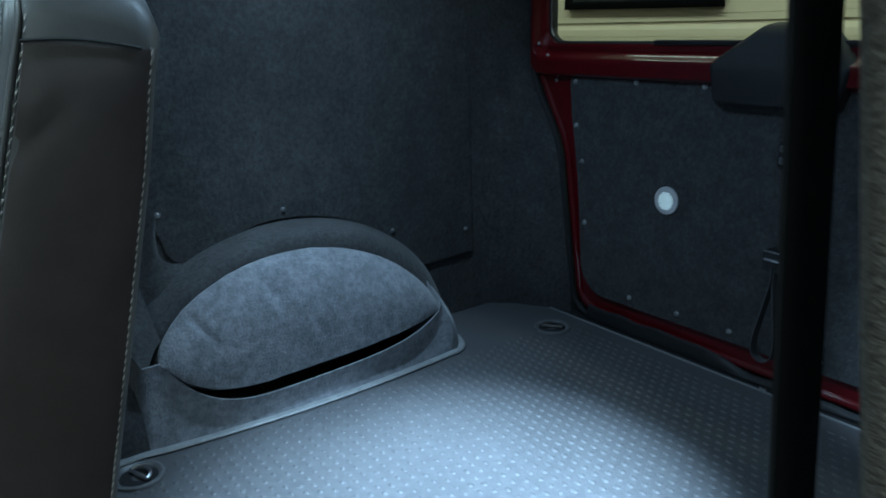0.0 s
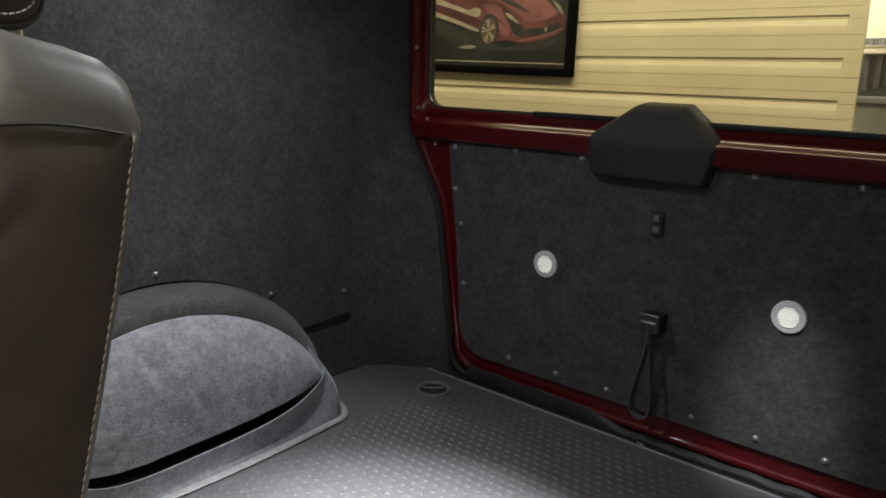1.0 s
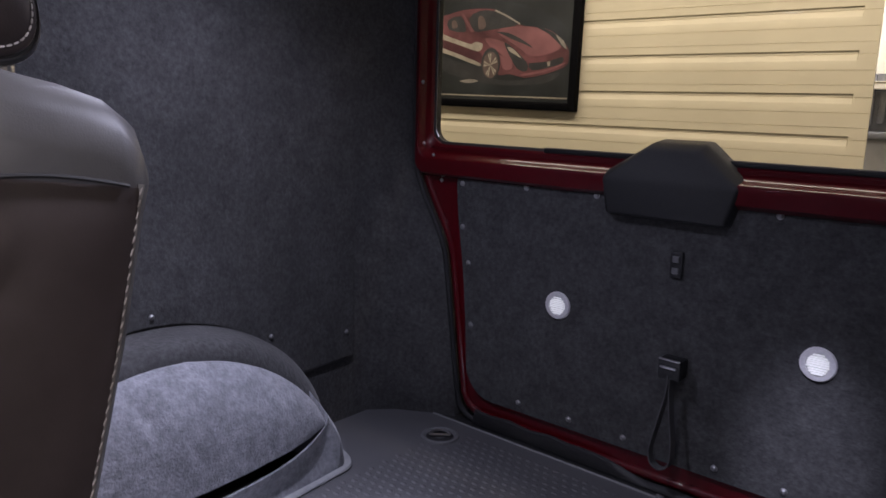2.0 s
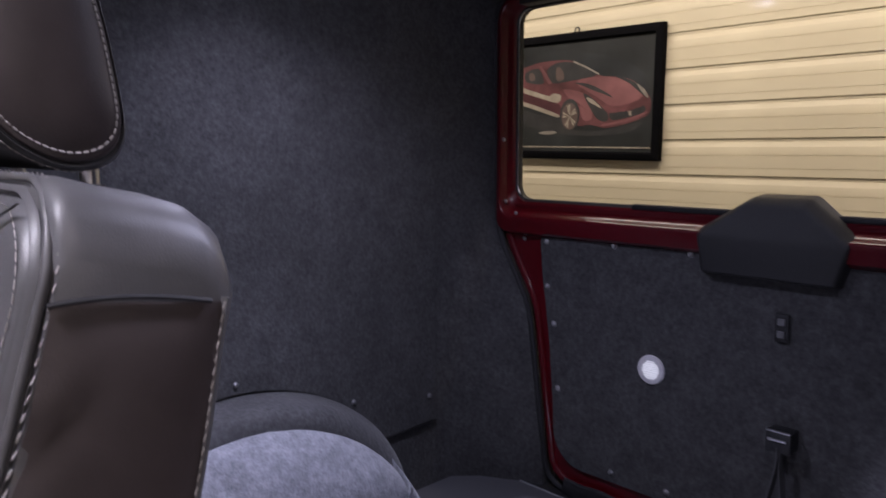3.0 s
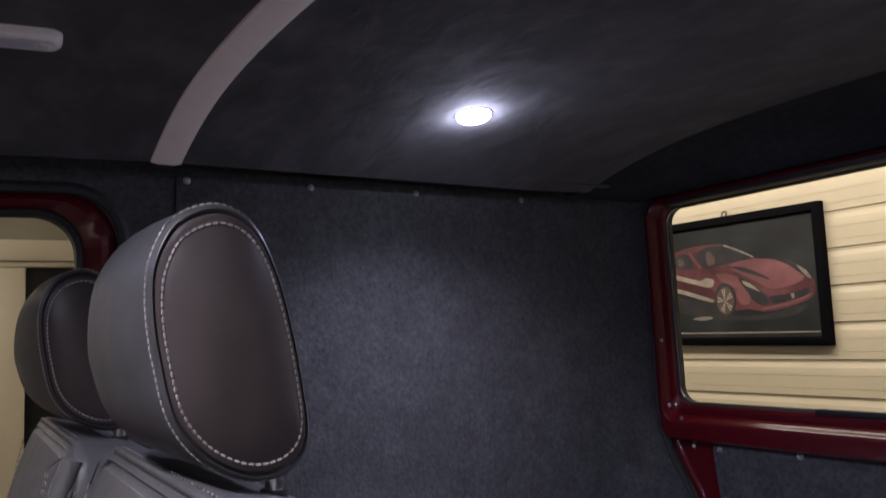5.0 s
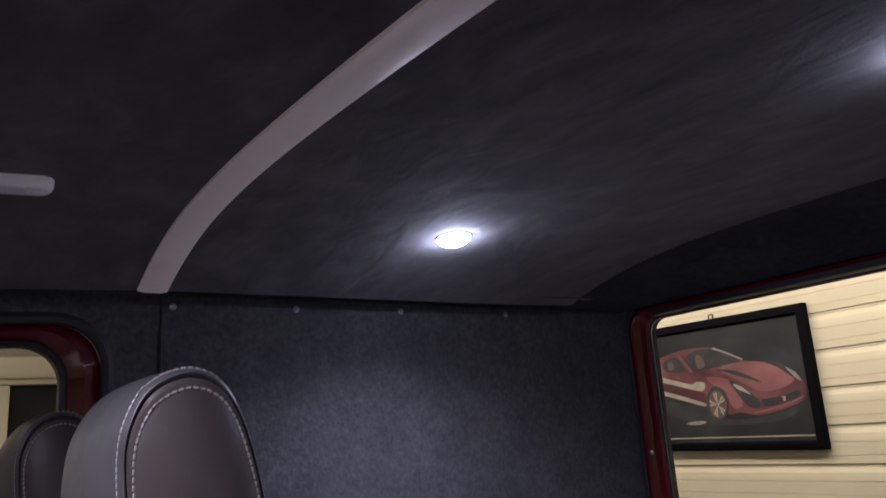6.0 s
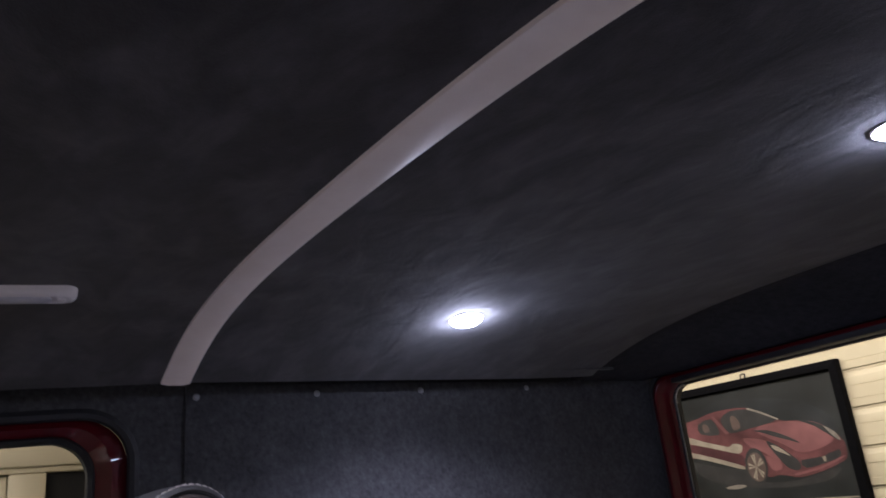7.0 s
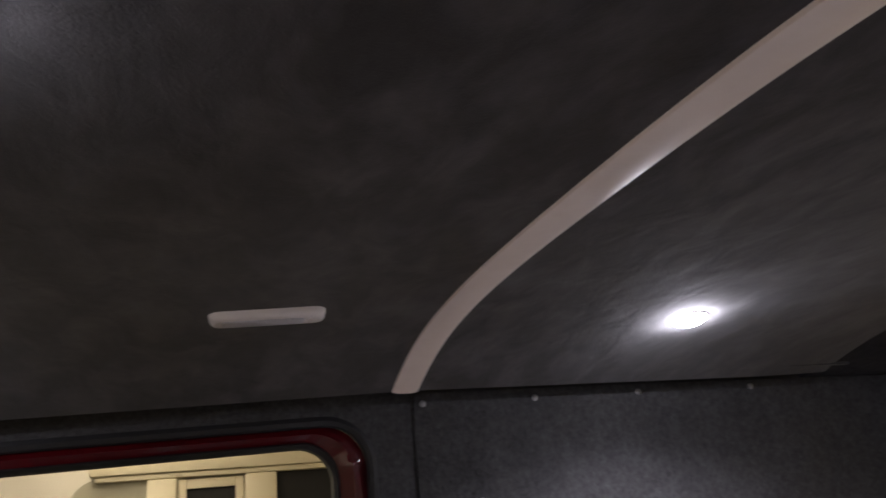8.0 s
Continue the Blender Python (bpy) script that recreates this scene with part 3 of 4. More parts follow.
def rear_door():
    ob = thing("rear_door", "dark red rear door with carpeted panel and wide window", "car door", (0, DOOR_Y, 0))
    # skin outline: rounded sill corners, narrow foot, wide waist
    n = 16
    right = [(door_edge(0.075 + (0.60) * k / n), 0.075 + 0.60 * k / n) for k in range(n + 1)]
    foot_r = [(0.478 + 0.067 * math.cos(a), 0.072 + 0.062 * math.sin(a)) for a in (radians(-90 + 15 * k) for k in range(6))]
    half = [(0.0, 0.010), (0.25, 0.010)] + foot_r + right
    outline = [(-a, b) for a, b in reversed(half)] + half[1:]
    rest(part("door_skin", slab(xz(outline, DOOR_Y + 0.0085), (0, 0.03, 0)), PAINT), ob)
    roll = [(a * 0.985, b + 0.010) for a, b in outline]
    rest(part("rolled_edge", tube(xz(roll, DOOR_Y + 0.010), 0.0105, False, 10), PAINT), ob)
    seal = [(math.copysign(abs(a) + 0.008, a) if a else 0, b - 0.008 if b < 0.05 else b) for a, b in outline]
    rest(part("door_seal", tube(xz(seal, DOOR_Y + 0.0), 0.0075, False, 8), SEAL), ob)
    def flap(x):
        """Height of the worn rubber flap along the door's foot."""
        s = min(1.0, max(0.0, (x + 0.16) / 0.12)) * min(1.0, max(0.0, (0.46 - x) / 0.10))
        return 0.034 - 0.021 * s * s * (3 - 2 * s) + 0.0035 * noise.noise(Vector((x * 14, 3.1, 0))) + 0.0015 * math.sin(x * 61)

    rows = []
    for k in range(81):
        x = -0.487 + 0.974 * k / 80
        h, lean = flap(x), 0.003 * noise.noise(Vector((x * 9, 7.7, 0)))
        rows.append([(x, 1.300, 0.0005), (x, 1.300, h - 0.002), (x, 1.296 + lean, h), (x, 1.290 + lean, h - 0.003), (x, 1.286 + lean, h * 0.5), (x, 1.285, 0.0005)])
    rest(part("bottom_seal", loft(rows, True, caps=True), SEAL), ob)
    # pressed frame round the window
    o = rounded(-0.706, 0.603, 0.706, 1.160, (0.03, 0.03, 0.05, 0.05), 8)
    o2 = rounded(-0.700, 0.612, 0.700, 1.157, (0.03, 0.03, 0.05, 0.05), 8)
    w = rounded(-0.675, 0.681, 0.675, 1.140, (0.040, 0.040, 0.040, 0.040), 8)
    steps = [(0.0, 0.634, 1.2812), (0.15, 0.6435, 1.2805), (0.22, 0.6466, 1.2818), (0.28, 0.6488, 1.2845), (0.36, 0.6515, 1.2895), (0.44, 0.6542, 1.2945), (0.50, 0.6570, 1.2990), (0.60, 0.6620, 1.3055), (0.8, 0.671, 1.3115)]
    rows = [xz(o, 1.335), xz(o, 1.296), xz(o2, 1.284)]
    for q, low, depth in steps:
        rows.append(xz(rounded(-0.693 + 0.018 * q, low, 0.693 - 0.018 * q, 1.1515 - 0.010 * q, (0.035, 0.035, 0.045, 0.045), 8), depth))
    rows += [xz(w, 1.318), xz(w, 1.345)]
    rest(part("window_frame", loft(rows, True), PAINT), ob)
    g = rounded(-0.670, 0.6865, 0.670, 1.135, 0.036, 8)
    w2 = rounded(-0.677, 0.679, 0.677, 1.142, 0.04, 8)
    rows = [xz(w2, 1.335), xz(w2, 1.324), xz(g, 1.328), xz(g, 1.345)]
    gasket = rest(part("window_gasket", loft(rows, True), SEAL), ob)
    # steel tubes added as the glint along the sides of the glass
    edge = [(a, b) for a, b in rounded(-0.6690, 0.6880, 0.6690, 1.1340, 0.0345, 8)]
    for run in (edge[27:] + edge[:5], edge[13:24]):
        rest(part("glass_edge_glint", tube(xz(run, 1.3265), 0.0013, False, 6), STEEL, label="thin steel line added as the glint on the window glass edge"), ob)
    pane = rest(part("window_pane", slab(xz(rounded(-0.674, 0.683, 0.674, 1.139, 0.036, 8), 1.333), (0, 0.004, 0)), GLASS), ob)
    pane.visible_shadow = False
    rest(part("header_seal", block(-0.635, 0.635, 1.284, 1.322, 1.1375, 1.158, 0.003), SEAL), ob)
    lip = part("gasket_lip", block(-0.34, 0.662, 1.314, 1.330, 0.678, 0.690, 0.003), SEAL)
    rest(lip, ob)
    seal = rounded(-0.716, 0.66, 0.716, 1.168, (0.01, 0.01, 0.055, 0.055), 8)
    rest(part("upper_seal", tube(xz(seal[9:] + seal[:8], DOOR_Y), 0.0075, False, 8), SEAL), ob)
    # carpeted panel
    half = [(0.0, 0.064), (0.25, 0.064)] + [(0.446 + 0.082 * math.cos(a), 0.150 + 0.086 * math.sin(a)) for a in (radians(-90 + 14 * k) for k in range(7))]
    half += [(0.5300, 0.20), (0.5440, 0.36), (0.5570, 0.45), (0.5680, 0.52), (0.5735, 0.588), (0.571, 0.6035), (0.560, 0.6085)]
    loop = [(-a, b) for a, b in reversed(half)] + half[1:]
    bm = slab(xz(loop, DOOR_Y), (0, 0.0075, 0))
    rest(part("door_panel", bm, CARPET, label="charcoal carpet covered door panel"), ob)
    spots = [(-0.556, 0.592), (-0.37, 0.599), (-0.192, 0.599), (0.178, 0.599), (0.36, 0.599), (0.556, 0.592), (-0.551, 0.487), (-0.530, 0.400), (-0.516, 0.247), (0.551, 0.487), (0.530, 0.400), (0.516, 0.247)]
    spots += [(s, 0.087) for s in (-0.364, -0.226, -0.091, 0.107, 0.239, 0.366)]
    for sx, sz in spots:
        rest(ball_screw("screw", (sx, DOOR_Y, sz), (0, -1, 0), 0.0056, SCREW, None), ob)
    for sx, sz in ((-0.629, 0.593), (-0.675, 0.682), (-0.643, 0.655), (-0.683, 0.83), (0.629, 0.593), (0.675, 0.682)):
        rest(ball_screw("bolt", (sx, 1.290 if sz > 0.6 else 1.307, sz), (0, -1, 0), 0.0042, STEEL, None), ob)
    # wiper motor cover: six-sided hood
    back = [(-0.183, 0.652), (-0.165, 0.565), (0.094, 0.563), (0.122, 0.650), (0.038, 0.723), (-0.064, 0.723)]
    brow = [(-0.179, 0.649), (-0.164, 0.566), (0.092, 0.564), (0.118, 0.648), (0.034, 0.718), (-0.070, 0.718)]
    near = [(-0.170, 0.641, 1.276), (-0.155, 0.571, 1.274), (0.087, 0.570, 1.274), (0.105, 0.641, 1.276), (0.023, 0.704, 1.284), (-0.083, 0.704, 1.284)]
    bm = loft([xz(back, 1.325), xz(brow, 1.297), [(a, y, b) for a, b, y in near]], True)
    bm.verts.ensure_lookup_table()
    lm, bl, br, rm, tr, tl = bm.verts[-6:]
    bm.faces.new((lm, bl, br, rm))
    bm.faces.new((lm, rm, tr, tl))
    bmesh.ops.bevel(bm, geom=[e for e in bm.edges if not e.is_boundary], offset=0.006, segments=3, profile=0.5, affect="EDGES")
    rest(part("wiper_cover", bm, PLASTIC, label="black plastic wiper motor cover", sharp=50), ob)
    # rocker switch
    rest(part("switch", block(-0.017, 0.009, 1.2925, 1.3005, 0.455, 0.508, 0.003), SEAL), ob)
    rest(part("switch_rocker", block(-0.011, 0.003, 1.288, 1.2935, 0.486, 0.499, 0.002), BEZEL), ob)
    rest(part("switch_rocker", block(-0.011, 0.003, 1.288, 1.2935, 0.463, 0.476, 0.002), BEZEL), ob)
    # latch with a hanging pull strap
    latch = part("latch", block(-0.010, 0.036, 1.262, 1.3005, 0.256, 0.297, 0.004), PLASTIC)
    rest(latch, ob)
    rest(part("latch_lip", block(-0.005, 0.028, 1.258, 1.2625, 0.279, 0.2835, 0.001), STEEL), ob)
    rest(part("latch_lip", block(-0.009, 0.034, 1.2612, 1.266, 0.2950, 0.2980, 0.001), STEEL), ob)
    rest(part("latch_slot", block(0.000, 0.022, 1.2605, 1.2625, 0.262, 0.276, 0.001), SEAL), ob)
    line = curve([(0.014, 1.268, 0.266), (0.014, 1.265, 0.232), (0.002, 1.260, 0.165), (-0.008, 1.258, 0.110), (-0.004, 1.258, 0.080), (0.014, 1.261, 0.068), (0.031, 1.264, 0.082), (0.033, 1.266, 0.120), (0.025, 1.268, 0.175), (0.018, 1.270, 0.232), (0.018, 1.272, 0.262)], 6)
    rows = []
    for i, p in enumerate(line):
        t = (line[min(i + 1, len(line) - 1)] - line[max(i - 1, 0)]).normalized()
        wide = Vector((0.10, 0.99, 0)).normalized()
        thin = t.cross(wide).normalized()
        rows.append([p + wide * 0.0095 + thin * 0.0012, p - wide * 0.0095 + thin * 0.0012, p - wide * 0.0095 - thin * 0.0012, p + wide * 0.0095 - thin * 0.0012])
    rest(part("pull_strap", loft(rows, True, caps=True), STRAP, label="grey webbing pull strap"), ob)
    rest(part("strap_catch", block(0.010, 0.026, 1.262, 1.266, 0.002, 0.010, 0.001), STEEL), ob)
    # two round lamps
    for lx in (-0.27, 0.27):
        rows = []
        for rr, d in ((0.0315, 0.0), (0.0315, 0.003), (0.0295, 0.0050), (0.0215, 0.0055), (0.0205, 0.003)):
            rows.append([(lx + rr * math.cos(a), DOOR_Y - 0.0005 - d, 0.345 + rr * math.sin(a)) for a in (2 * math.pi * k / 32 for k in range(32))])
        lamp = rest(part("door_lamp", loft(rows, True), ACRYLIC, label="round frosted door lamp"), ob)
        bm = bmesh.new()
        for k in range(9):
            h = -0.0172 + 0.0043 * k + 0.0006 * math.sin(k * 5.1)
            wdt = math.sqrt(max(0.0, 0.0200 ** 2 - h ** 2)) * (0.95 + 0.03 * math.sin(k * 2.4))
            block(lx - wdt, lx + wdt, DOOR_Y - 0.0085, DOOR_Y - 0.0015, 0.345 + h - 0.0015, 0.345 + h + 0.0013, 0.001, 1, bm)
        lens = part("lens", bm, DOORGLOW, None, "bright ribbed lens")
        lens.parent = lamp
        disc = [(lx + 0.0206 * math.cos(a), DOOR_Y - 0.0022, 0.345 + 0.0206 * math.sin(a)) for a in (2 * math.pi * k / 32 for k in range(32))]
        back = part("reflector", slab(disc, (0, 0.0015, 0)), ACRYLIC)
        back.parent = lamp
    return ob


rear_door()


# ---- ceiling fittings ----
def strip_y(x):
    return 0.1865 + 0.0837 * max(0.0, x + 0.5) ** 1.68


rows = []
for i in range(97):
    x = -0.672 + 1.344 * i / 96
    slim = 0.0011 * min(1.0, max(0.0, (x + 0.55) / 0.4))
    c, z, h = strip_y(x) + slim, ceiling_z(x), 0.0238 - slim
    rows.append([(x, c - h, z + 0.001), (x, c - h + 0.001, z - 0.004), (x, c - h / 2, z - 0.0065), (x, c + h / 2, z - 0.0065), (x, c + h - 0.001, z - 0.004), (x, c + h, z + 0.001)])
strip = part("ceiling_strip", loft(rows), STRIP)
tagged(strip, "pale grey plastic cover strip across the headliner", "trim strip")


def spotlight(p, drop):
    ob = thing("ceiling_spotlight", "small round white LED spotlight set in the headliner", "ceiling light", p, "ceiling spotlights")
    rows = [[(rr * math.cos(a), rr * math.sin(a), h) for a in (2 * math.pi * k / 28 for k in range(28))] for rr, h in ((0.0295, 0.004), (0.0293, -0.0006), (0.0288, -0.0012), (0.0279, -0.0012), (0.0270, 0.0005))]
    part("rim", loft(rows, True), LAMPWHITE, ob, "white plastic rim")
    rows = [[(rr * math.cos(a), rr * math.sin(a), h) for a in (2 * math.pi * k / 24 for k in range(24))] for rr, h in ((0.0275, 0.0010), (0.0258, -0.0030 * drop), (0.020, -0.0052 * drop), (0.012, -0.0062 * drop), (0.004, -0.0065 * drop))]
    bm = loft(rows, True)
    bm.verts.ensure_lookup_table()
    bm.faces.new(bm.verts[-24:])
    lens = part("lens", bm, LEDGLOW, ob, "glowing white lens")
    lens.visible_shadow = False
    ob.rotation_euler = (0, math.atan(0.85 * math.copysign(abs(p.x) ** 2.4, p.x)), 0)
    return ob


for led, drop in ((LED_A, 1.6), (LED_B, 0.9), (LED_C, 1.0), (LED_D, 1.0)):
    spotlight(led, drop)

lamp = thing("courtesy_lamp", "pale grey rounded courtesy lamp under the headliner", "interior lamp", (-0.362, -0.064, 1.2130))
rows = [[(a, b, h) for a, b in rounded(-0.022 + i, -0.073 + i, 0.022 - i, 0.073 - i, 0.015 - 0.5 * i, 6)] for i, h in ((0.0, 0.004), (0.0, -0.005), (0.0015, -0.0095), (0.0045, -0.0125), (0.0075, -0.0132), (0.0085, -0.0120))]
part("housing", loft(rows, True), LAMPWHITE, lamp)
rows = [[(a, b, h) for a, b in rounded(-0.022 + i, -0.066 + i, 0.022 - i, 0.054 - i, 0.012 - 0.4 * i, 6)] for i, h in ((0.0078, -0.0100), (0.0092, -0.0136), (0.0120, -0.0146))]
bm = loft(rows, True)
bm.verts.ensure_lookup_table()
bm.faces.new(bm.verts[-28:])
part("lens", bm, ACRYLIC, lamp, "frosted lens")
part("backing", slab([(a, b, -0.0125) for a, b in rounded(-0.0148, -0.065, 0.0148, 0.065, 0.010, 6)], (0, 0, 0.003)), LAMPWHITE, lamp)
part("switch_button", block(-0.007, 0.007, 0.050, 0.060, -0.0145, -0.0115, 0.0015), LAMPWHITE, lamp)
lamp.rotation_euler = (radians(1.7), 0, radians(-4))


# ---- bench seat ----
def front_y(z):
    return 0.0112 + (0.220 if z > 0.72 else 0.300) * (z - 0.72)


def rear_y(z):
    s = min(1.0, max(0.0, (z - 0.64) / 0.095))
    return 0.1005 + 0.245 * (z - 0.735) - 0.0035 * s * s * (3 - 2 * s)


def sewn(line, pitch, length, radius, parent, closed=False, slant=(0, 0, 0)):
    return tagged(part("stitching", stitches(line, pitch, length, radius, closed, slant), THREAD, parent, "pale grey stitching"), kind="stuff")


def headrest(parent, x_out, width):
    """A head restraint with stitched oval end panels; x_out: its face towards the open door."""
    keys = [(0.040, 0.957), (0.018, 0.948), (0.006, 0.926), (0.004, 0.900), (0.008, 0.868), (0.016, 0.836), (0.033, 0.8135), (0.058, 0.8005), (0.081, 0.8030), (0.0925, 0.819), (0.090, 0.852), (0.083, 0.892), (0.073, 0.927), (0.060, 0.949)]
    prof = [Vector((0, a, b)) for a, b in keys]
    prof = curve(prof, 5, True)
    centre = Vector((0, 0.048, 0.872))
    mid = x_out - width / 2

    def ring(x, scale, shift=0.0):
        u = (x - mid) / (width / 2)
        swell = max(0.0, 1 - u * u)
        out = []
        for p in prof:
            d = (p - centre) * scale
            ahead = max(0.0, -(d.y) / 0.045)
            above = max(0.0, d.z / 0.085)
            out.append(Vector((x, centre.y + shift + d.y - 0.020 * swell * ahead ** 0.8 * (1 - 0.75 * min(1.0, above)), centre.z + d.z + 0.003 * swell * above)))
        return out

    xs = [mid + width / 2 * math.sin(math.pi / 2 * (k / 10)) for k in range(-10, 11)]
    rows = [ring(mid - width / 2 - 0.004, 0.90)] + [ring(x, 1.0 if abs(x - mid) < width / 2 - 0.001 else 0.985) for x in xs]
    end = x_out
    rows += [ring(end + 0.0004, 0.985), ring(end + 0.0016, 0.964), ring(end + 0.0006, 0.950), ring(end - 0.0030, 0.942)]
    body = part("headrest", loft(rows, True, caps=True), HEADHIDE, parent, "dark grey leather headrest with pale stitching", sharp=60)
    part("seam", tube(ring(end - 0.0004, 0.944), 0.0014, True, 6), SEAL, body)
    disc = [ring(end - 0.0030, 0.938), ring(end + 0.0010, 0.932), ring(end + 0.0028, 0.916), ring(end + 0.0034, 0.890), ring(end + 0.0032, 0.862), ring(end + 0.0042, 0.832), ring(end + 0.0062, 0.74), ring(end + 0.0090, 0.58), ring(end + 0.0108, 0.35), ring(end + 0.0114, 0.08)]
    bm = loft(disc, True)
    bm.verts.ensure_lookup_table()
    bm.faces.new(bm.verts[-len(prof):])
    part("end_panel", bm, HIDE, body, "brown leather oval end panel")
    for line in (ring(end + 0.0038, 0.862), ring(end - 0.0035, 1.003)):
        sewn(line, 0.0042, 0.0034, 0.00075, body, True)
    for px in (mid + 0.0745, mid - 0.0745):
        part("post", tube([(px, 0.077, 0.755), (px, 0.077, 0.83)], 0.0055, False, 12), STEEL, body, "chrome headrest post")
        part("collar", tube([(px, 0.077, 0.776), (px, 0.077, 0.7915)], 0.0084, False, 12), SEAL, body, "black plastic collar")
    return body


def bench():
    ob = thing("bench_seat", "grey and brown leather bench seat back with two headrests", "bench seat")
    for seat, (x0, x1) in enumerate(((-0.180, 0.200), (-0.562, -0.182))):
        mid, half = (x0 + x1) / 2, (x1 - x0) / 2

        # rear shell: leaning block with round shoulders
        def section(x):
            u = min(1.0, abs(x - mid) / half)
            edge = max(0.0, (u * half - (half - 0.036)) / 0.036)
            drop = 0.031 * (1 - math.sqrt(max(0.0, 1 - edge ** 2.2)))
            tuck = 0.009 * (1 - math.sqrt(max(0.0, 1 - edge ** 4)))
            top = 0.790 - drop
            pts = [(front_y(0.02) + 0.003, 0.02)]
            for z in (0.2, 0.4, 0.55, 0.65, 0.70, 0.74):
                pts.append((front_y(z) + 0.002, z))
            back = rear_y(0.745) + 0.008 - tuck
            pts += [(front_y(0.76) + 0.003, top - 0.002), (0.027, top + 0.0045), (0.034, top + 0.0055), (0.050, top + 0.0010), (0.072, top - 0.0040), (0.090, top - 0.0100), (back - 0.004, top - 0.021), (back + 0.001, top - 0.038)]
            for z in (0.70, 0.65, 0.55, 0.4, 0.2, 0.02):
                pts.append((rear_y(z) + 0.005 - tuck, z))
            return [Vector((x, a, b)) for a, b in pts]

        xs = [mid + half * s for s in (-1, -0.985, -0.96, -0.93, -0.88, -0.82, -0.6, -0.3, 0, 0.3, 0.6, 0.82, 0.88, 0.93, 0.96, 0.985, 1)]
        def inset(x, far):
            ring = section(x)
            middle = Vector((0, sum(p.y for p in ring) / len(ring), 0))
            return [Vector((far, middle.y + (p.y - middle.y) * 0.96, p.z - 0.004 if p.z > 0.70 else p.z)) for p in ring]

        rows = [inset(xs[0], xs[0] - 0.0008)] + [section(x) for x in xs] + [inset(xs[-1], xs[-1] + 0.0008)]
        shell = part("backrest", loft(rows, True, caps=True), LEATHER, ob, "grey leather backrest shell", sharp=60)
        # side panel below the seam, slightly padded
        rows = []
        for i in range(61):
            t = i / 60
            z = 0.02 + (0.7360 - 0.02) * t
            zz = lambda s: z + (0.007 * t ** 8) * (1 - s) - 0.004 * t ** 8 * s
            line = []
            for j in range(15):
                s = j / 14
                y = (front_y(z) + 0.004) * (1 - s) + (rear_y(z) + 0.001) * s
                crease = 0.0038 * math.exp(-((z - 0.700 - 0.9 * (y - front_y(z)) + 0.02) / 0.010) ** 2) * (1 - s) - 0.0034 * math.exp(-((z - 0.672 - 1.1 * (y - front_y(z))) / 0.012) ** 2) * (1 - s)
                puff = 0.004 * max(0.0, math.sin(math.pi * s)) ** 0.5 * (1 - t ** 60) + 0.0012 * noise.noise(Vector((y * 30, z * 14 + 20 * y, seat))) + crease
                line.append((x1 + 0.0012 + puff, y, zz(s)))
            rows.append(line)
        part("side_panel", loft(rows), HIDE, shell, "brown leather side panel with soft creases")
        seam = [(x1 + 0.0030, front_y(0.742) + 0.074 * s, 0.7420 - 0.008 * s ** 1.5 + 0.002 * math.sin(math.pi * s)) for s in (k / 10 for k in range(11))]
        part("seam", tube(seam, 0.0013, False, 6), SEAL, shell)
        back_line = [(x1 + 0.0028, rear_y(z) + 0.0005, z) for z in (0.05 + 0.684 * k / 30 for k in range(31))]
        sewn(back_line, 0.0066, 0.0044, 0.00055, shell, slant=(0, 0.25, 0))
        part("rear_welt", tube([(p[0] - 0.0035, p[1] + 0.0020, p[2]) for p in back_line], 0.0028, False, 6), LEATHER, shell)
        # front cushion
        def outline(inset):
            return rounded(x0 + inset, 0.03, x1 - inset, 0.797 - inset, (0.002, 0.002, 0.046 - inset * 0.3, 0.046 - inset * 0.3), 8)

        def on_front(loop, lift):
            return [Vector((a, front_y(b) - lift, b)) for a, b in loop]

        rows = [on_front(outline(a), b) for a, b in ((0.0060, -0.012), (0.0060, 0.0000), (0.0066, 0.0036), (0.0085, 0.0058), (0.0104, 0.0042), (0.0112, 0.0018), (0.0121, 0.0042), (0.0136, 0.0072), (0.0160, 0.0086), (0.0220, 0.0106), (0.030, 0.0128), (0.048, 0.0166), (0.070, 0.0200), (0.10, 0.0225), (0.14, 0.024))]
        bm2 = loft(rows, True)
        bm2.verts.ensure_lookup_table()
        bm2.faces.new(bm2.verts[-len(outline(0)):])
        cushion = part("front_cushion", bm2, LEATHER, ob, "grey leather seat back cushion with double stitched border", sharp=60)
        part("piping", tube(on_front(outline(0.0027)[8:29], 0.0004), 0.0024, False, 10), LEATHER, shell)
        # black tubes put the shade into the border's grooves
        for gap, lift, r in ((0.0054, 0.0010, 0.0013), (0.0112, 0.0024, 0.0008)):
            part("groove_shade", tube(on_front(outline(gap)[8:29], lift), r, False, 6), SEAL, cushion)
        run = outline(0.0)[17:29]
        sewn([(a + 0.0004 * (1 if a > mid else -1), front_y(b) + 0.0030, b - 0.0006) for a, b in run], 0.0080, 0.0046, 0.0006, shell, slant=(0, 0.35, 0))
        sewn([(a, front_y(b) - 0.0086, b) for a, b in outline(0.0146)[17:29]], 0.0062, 0.0050, 0.00045, cushion)
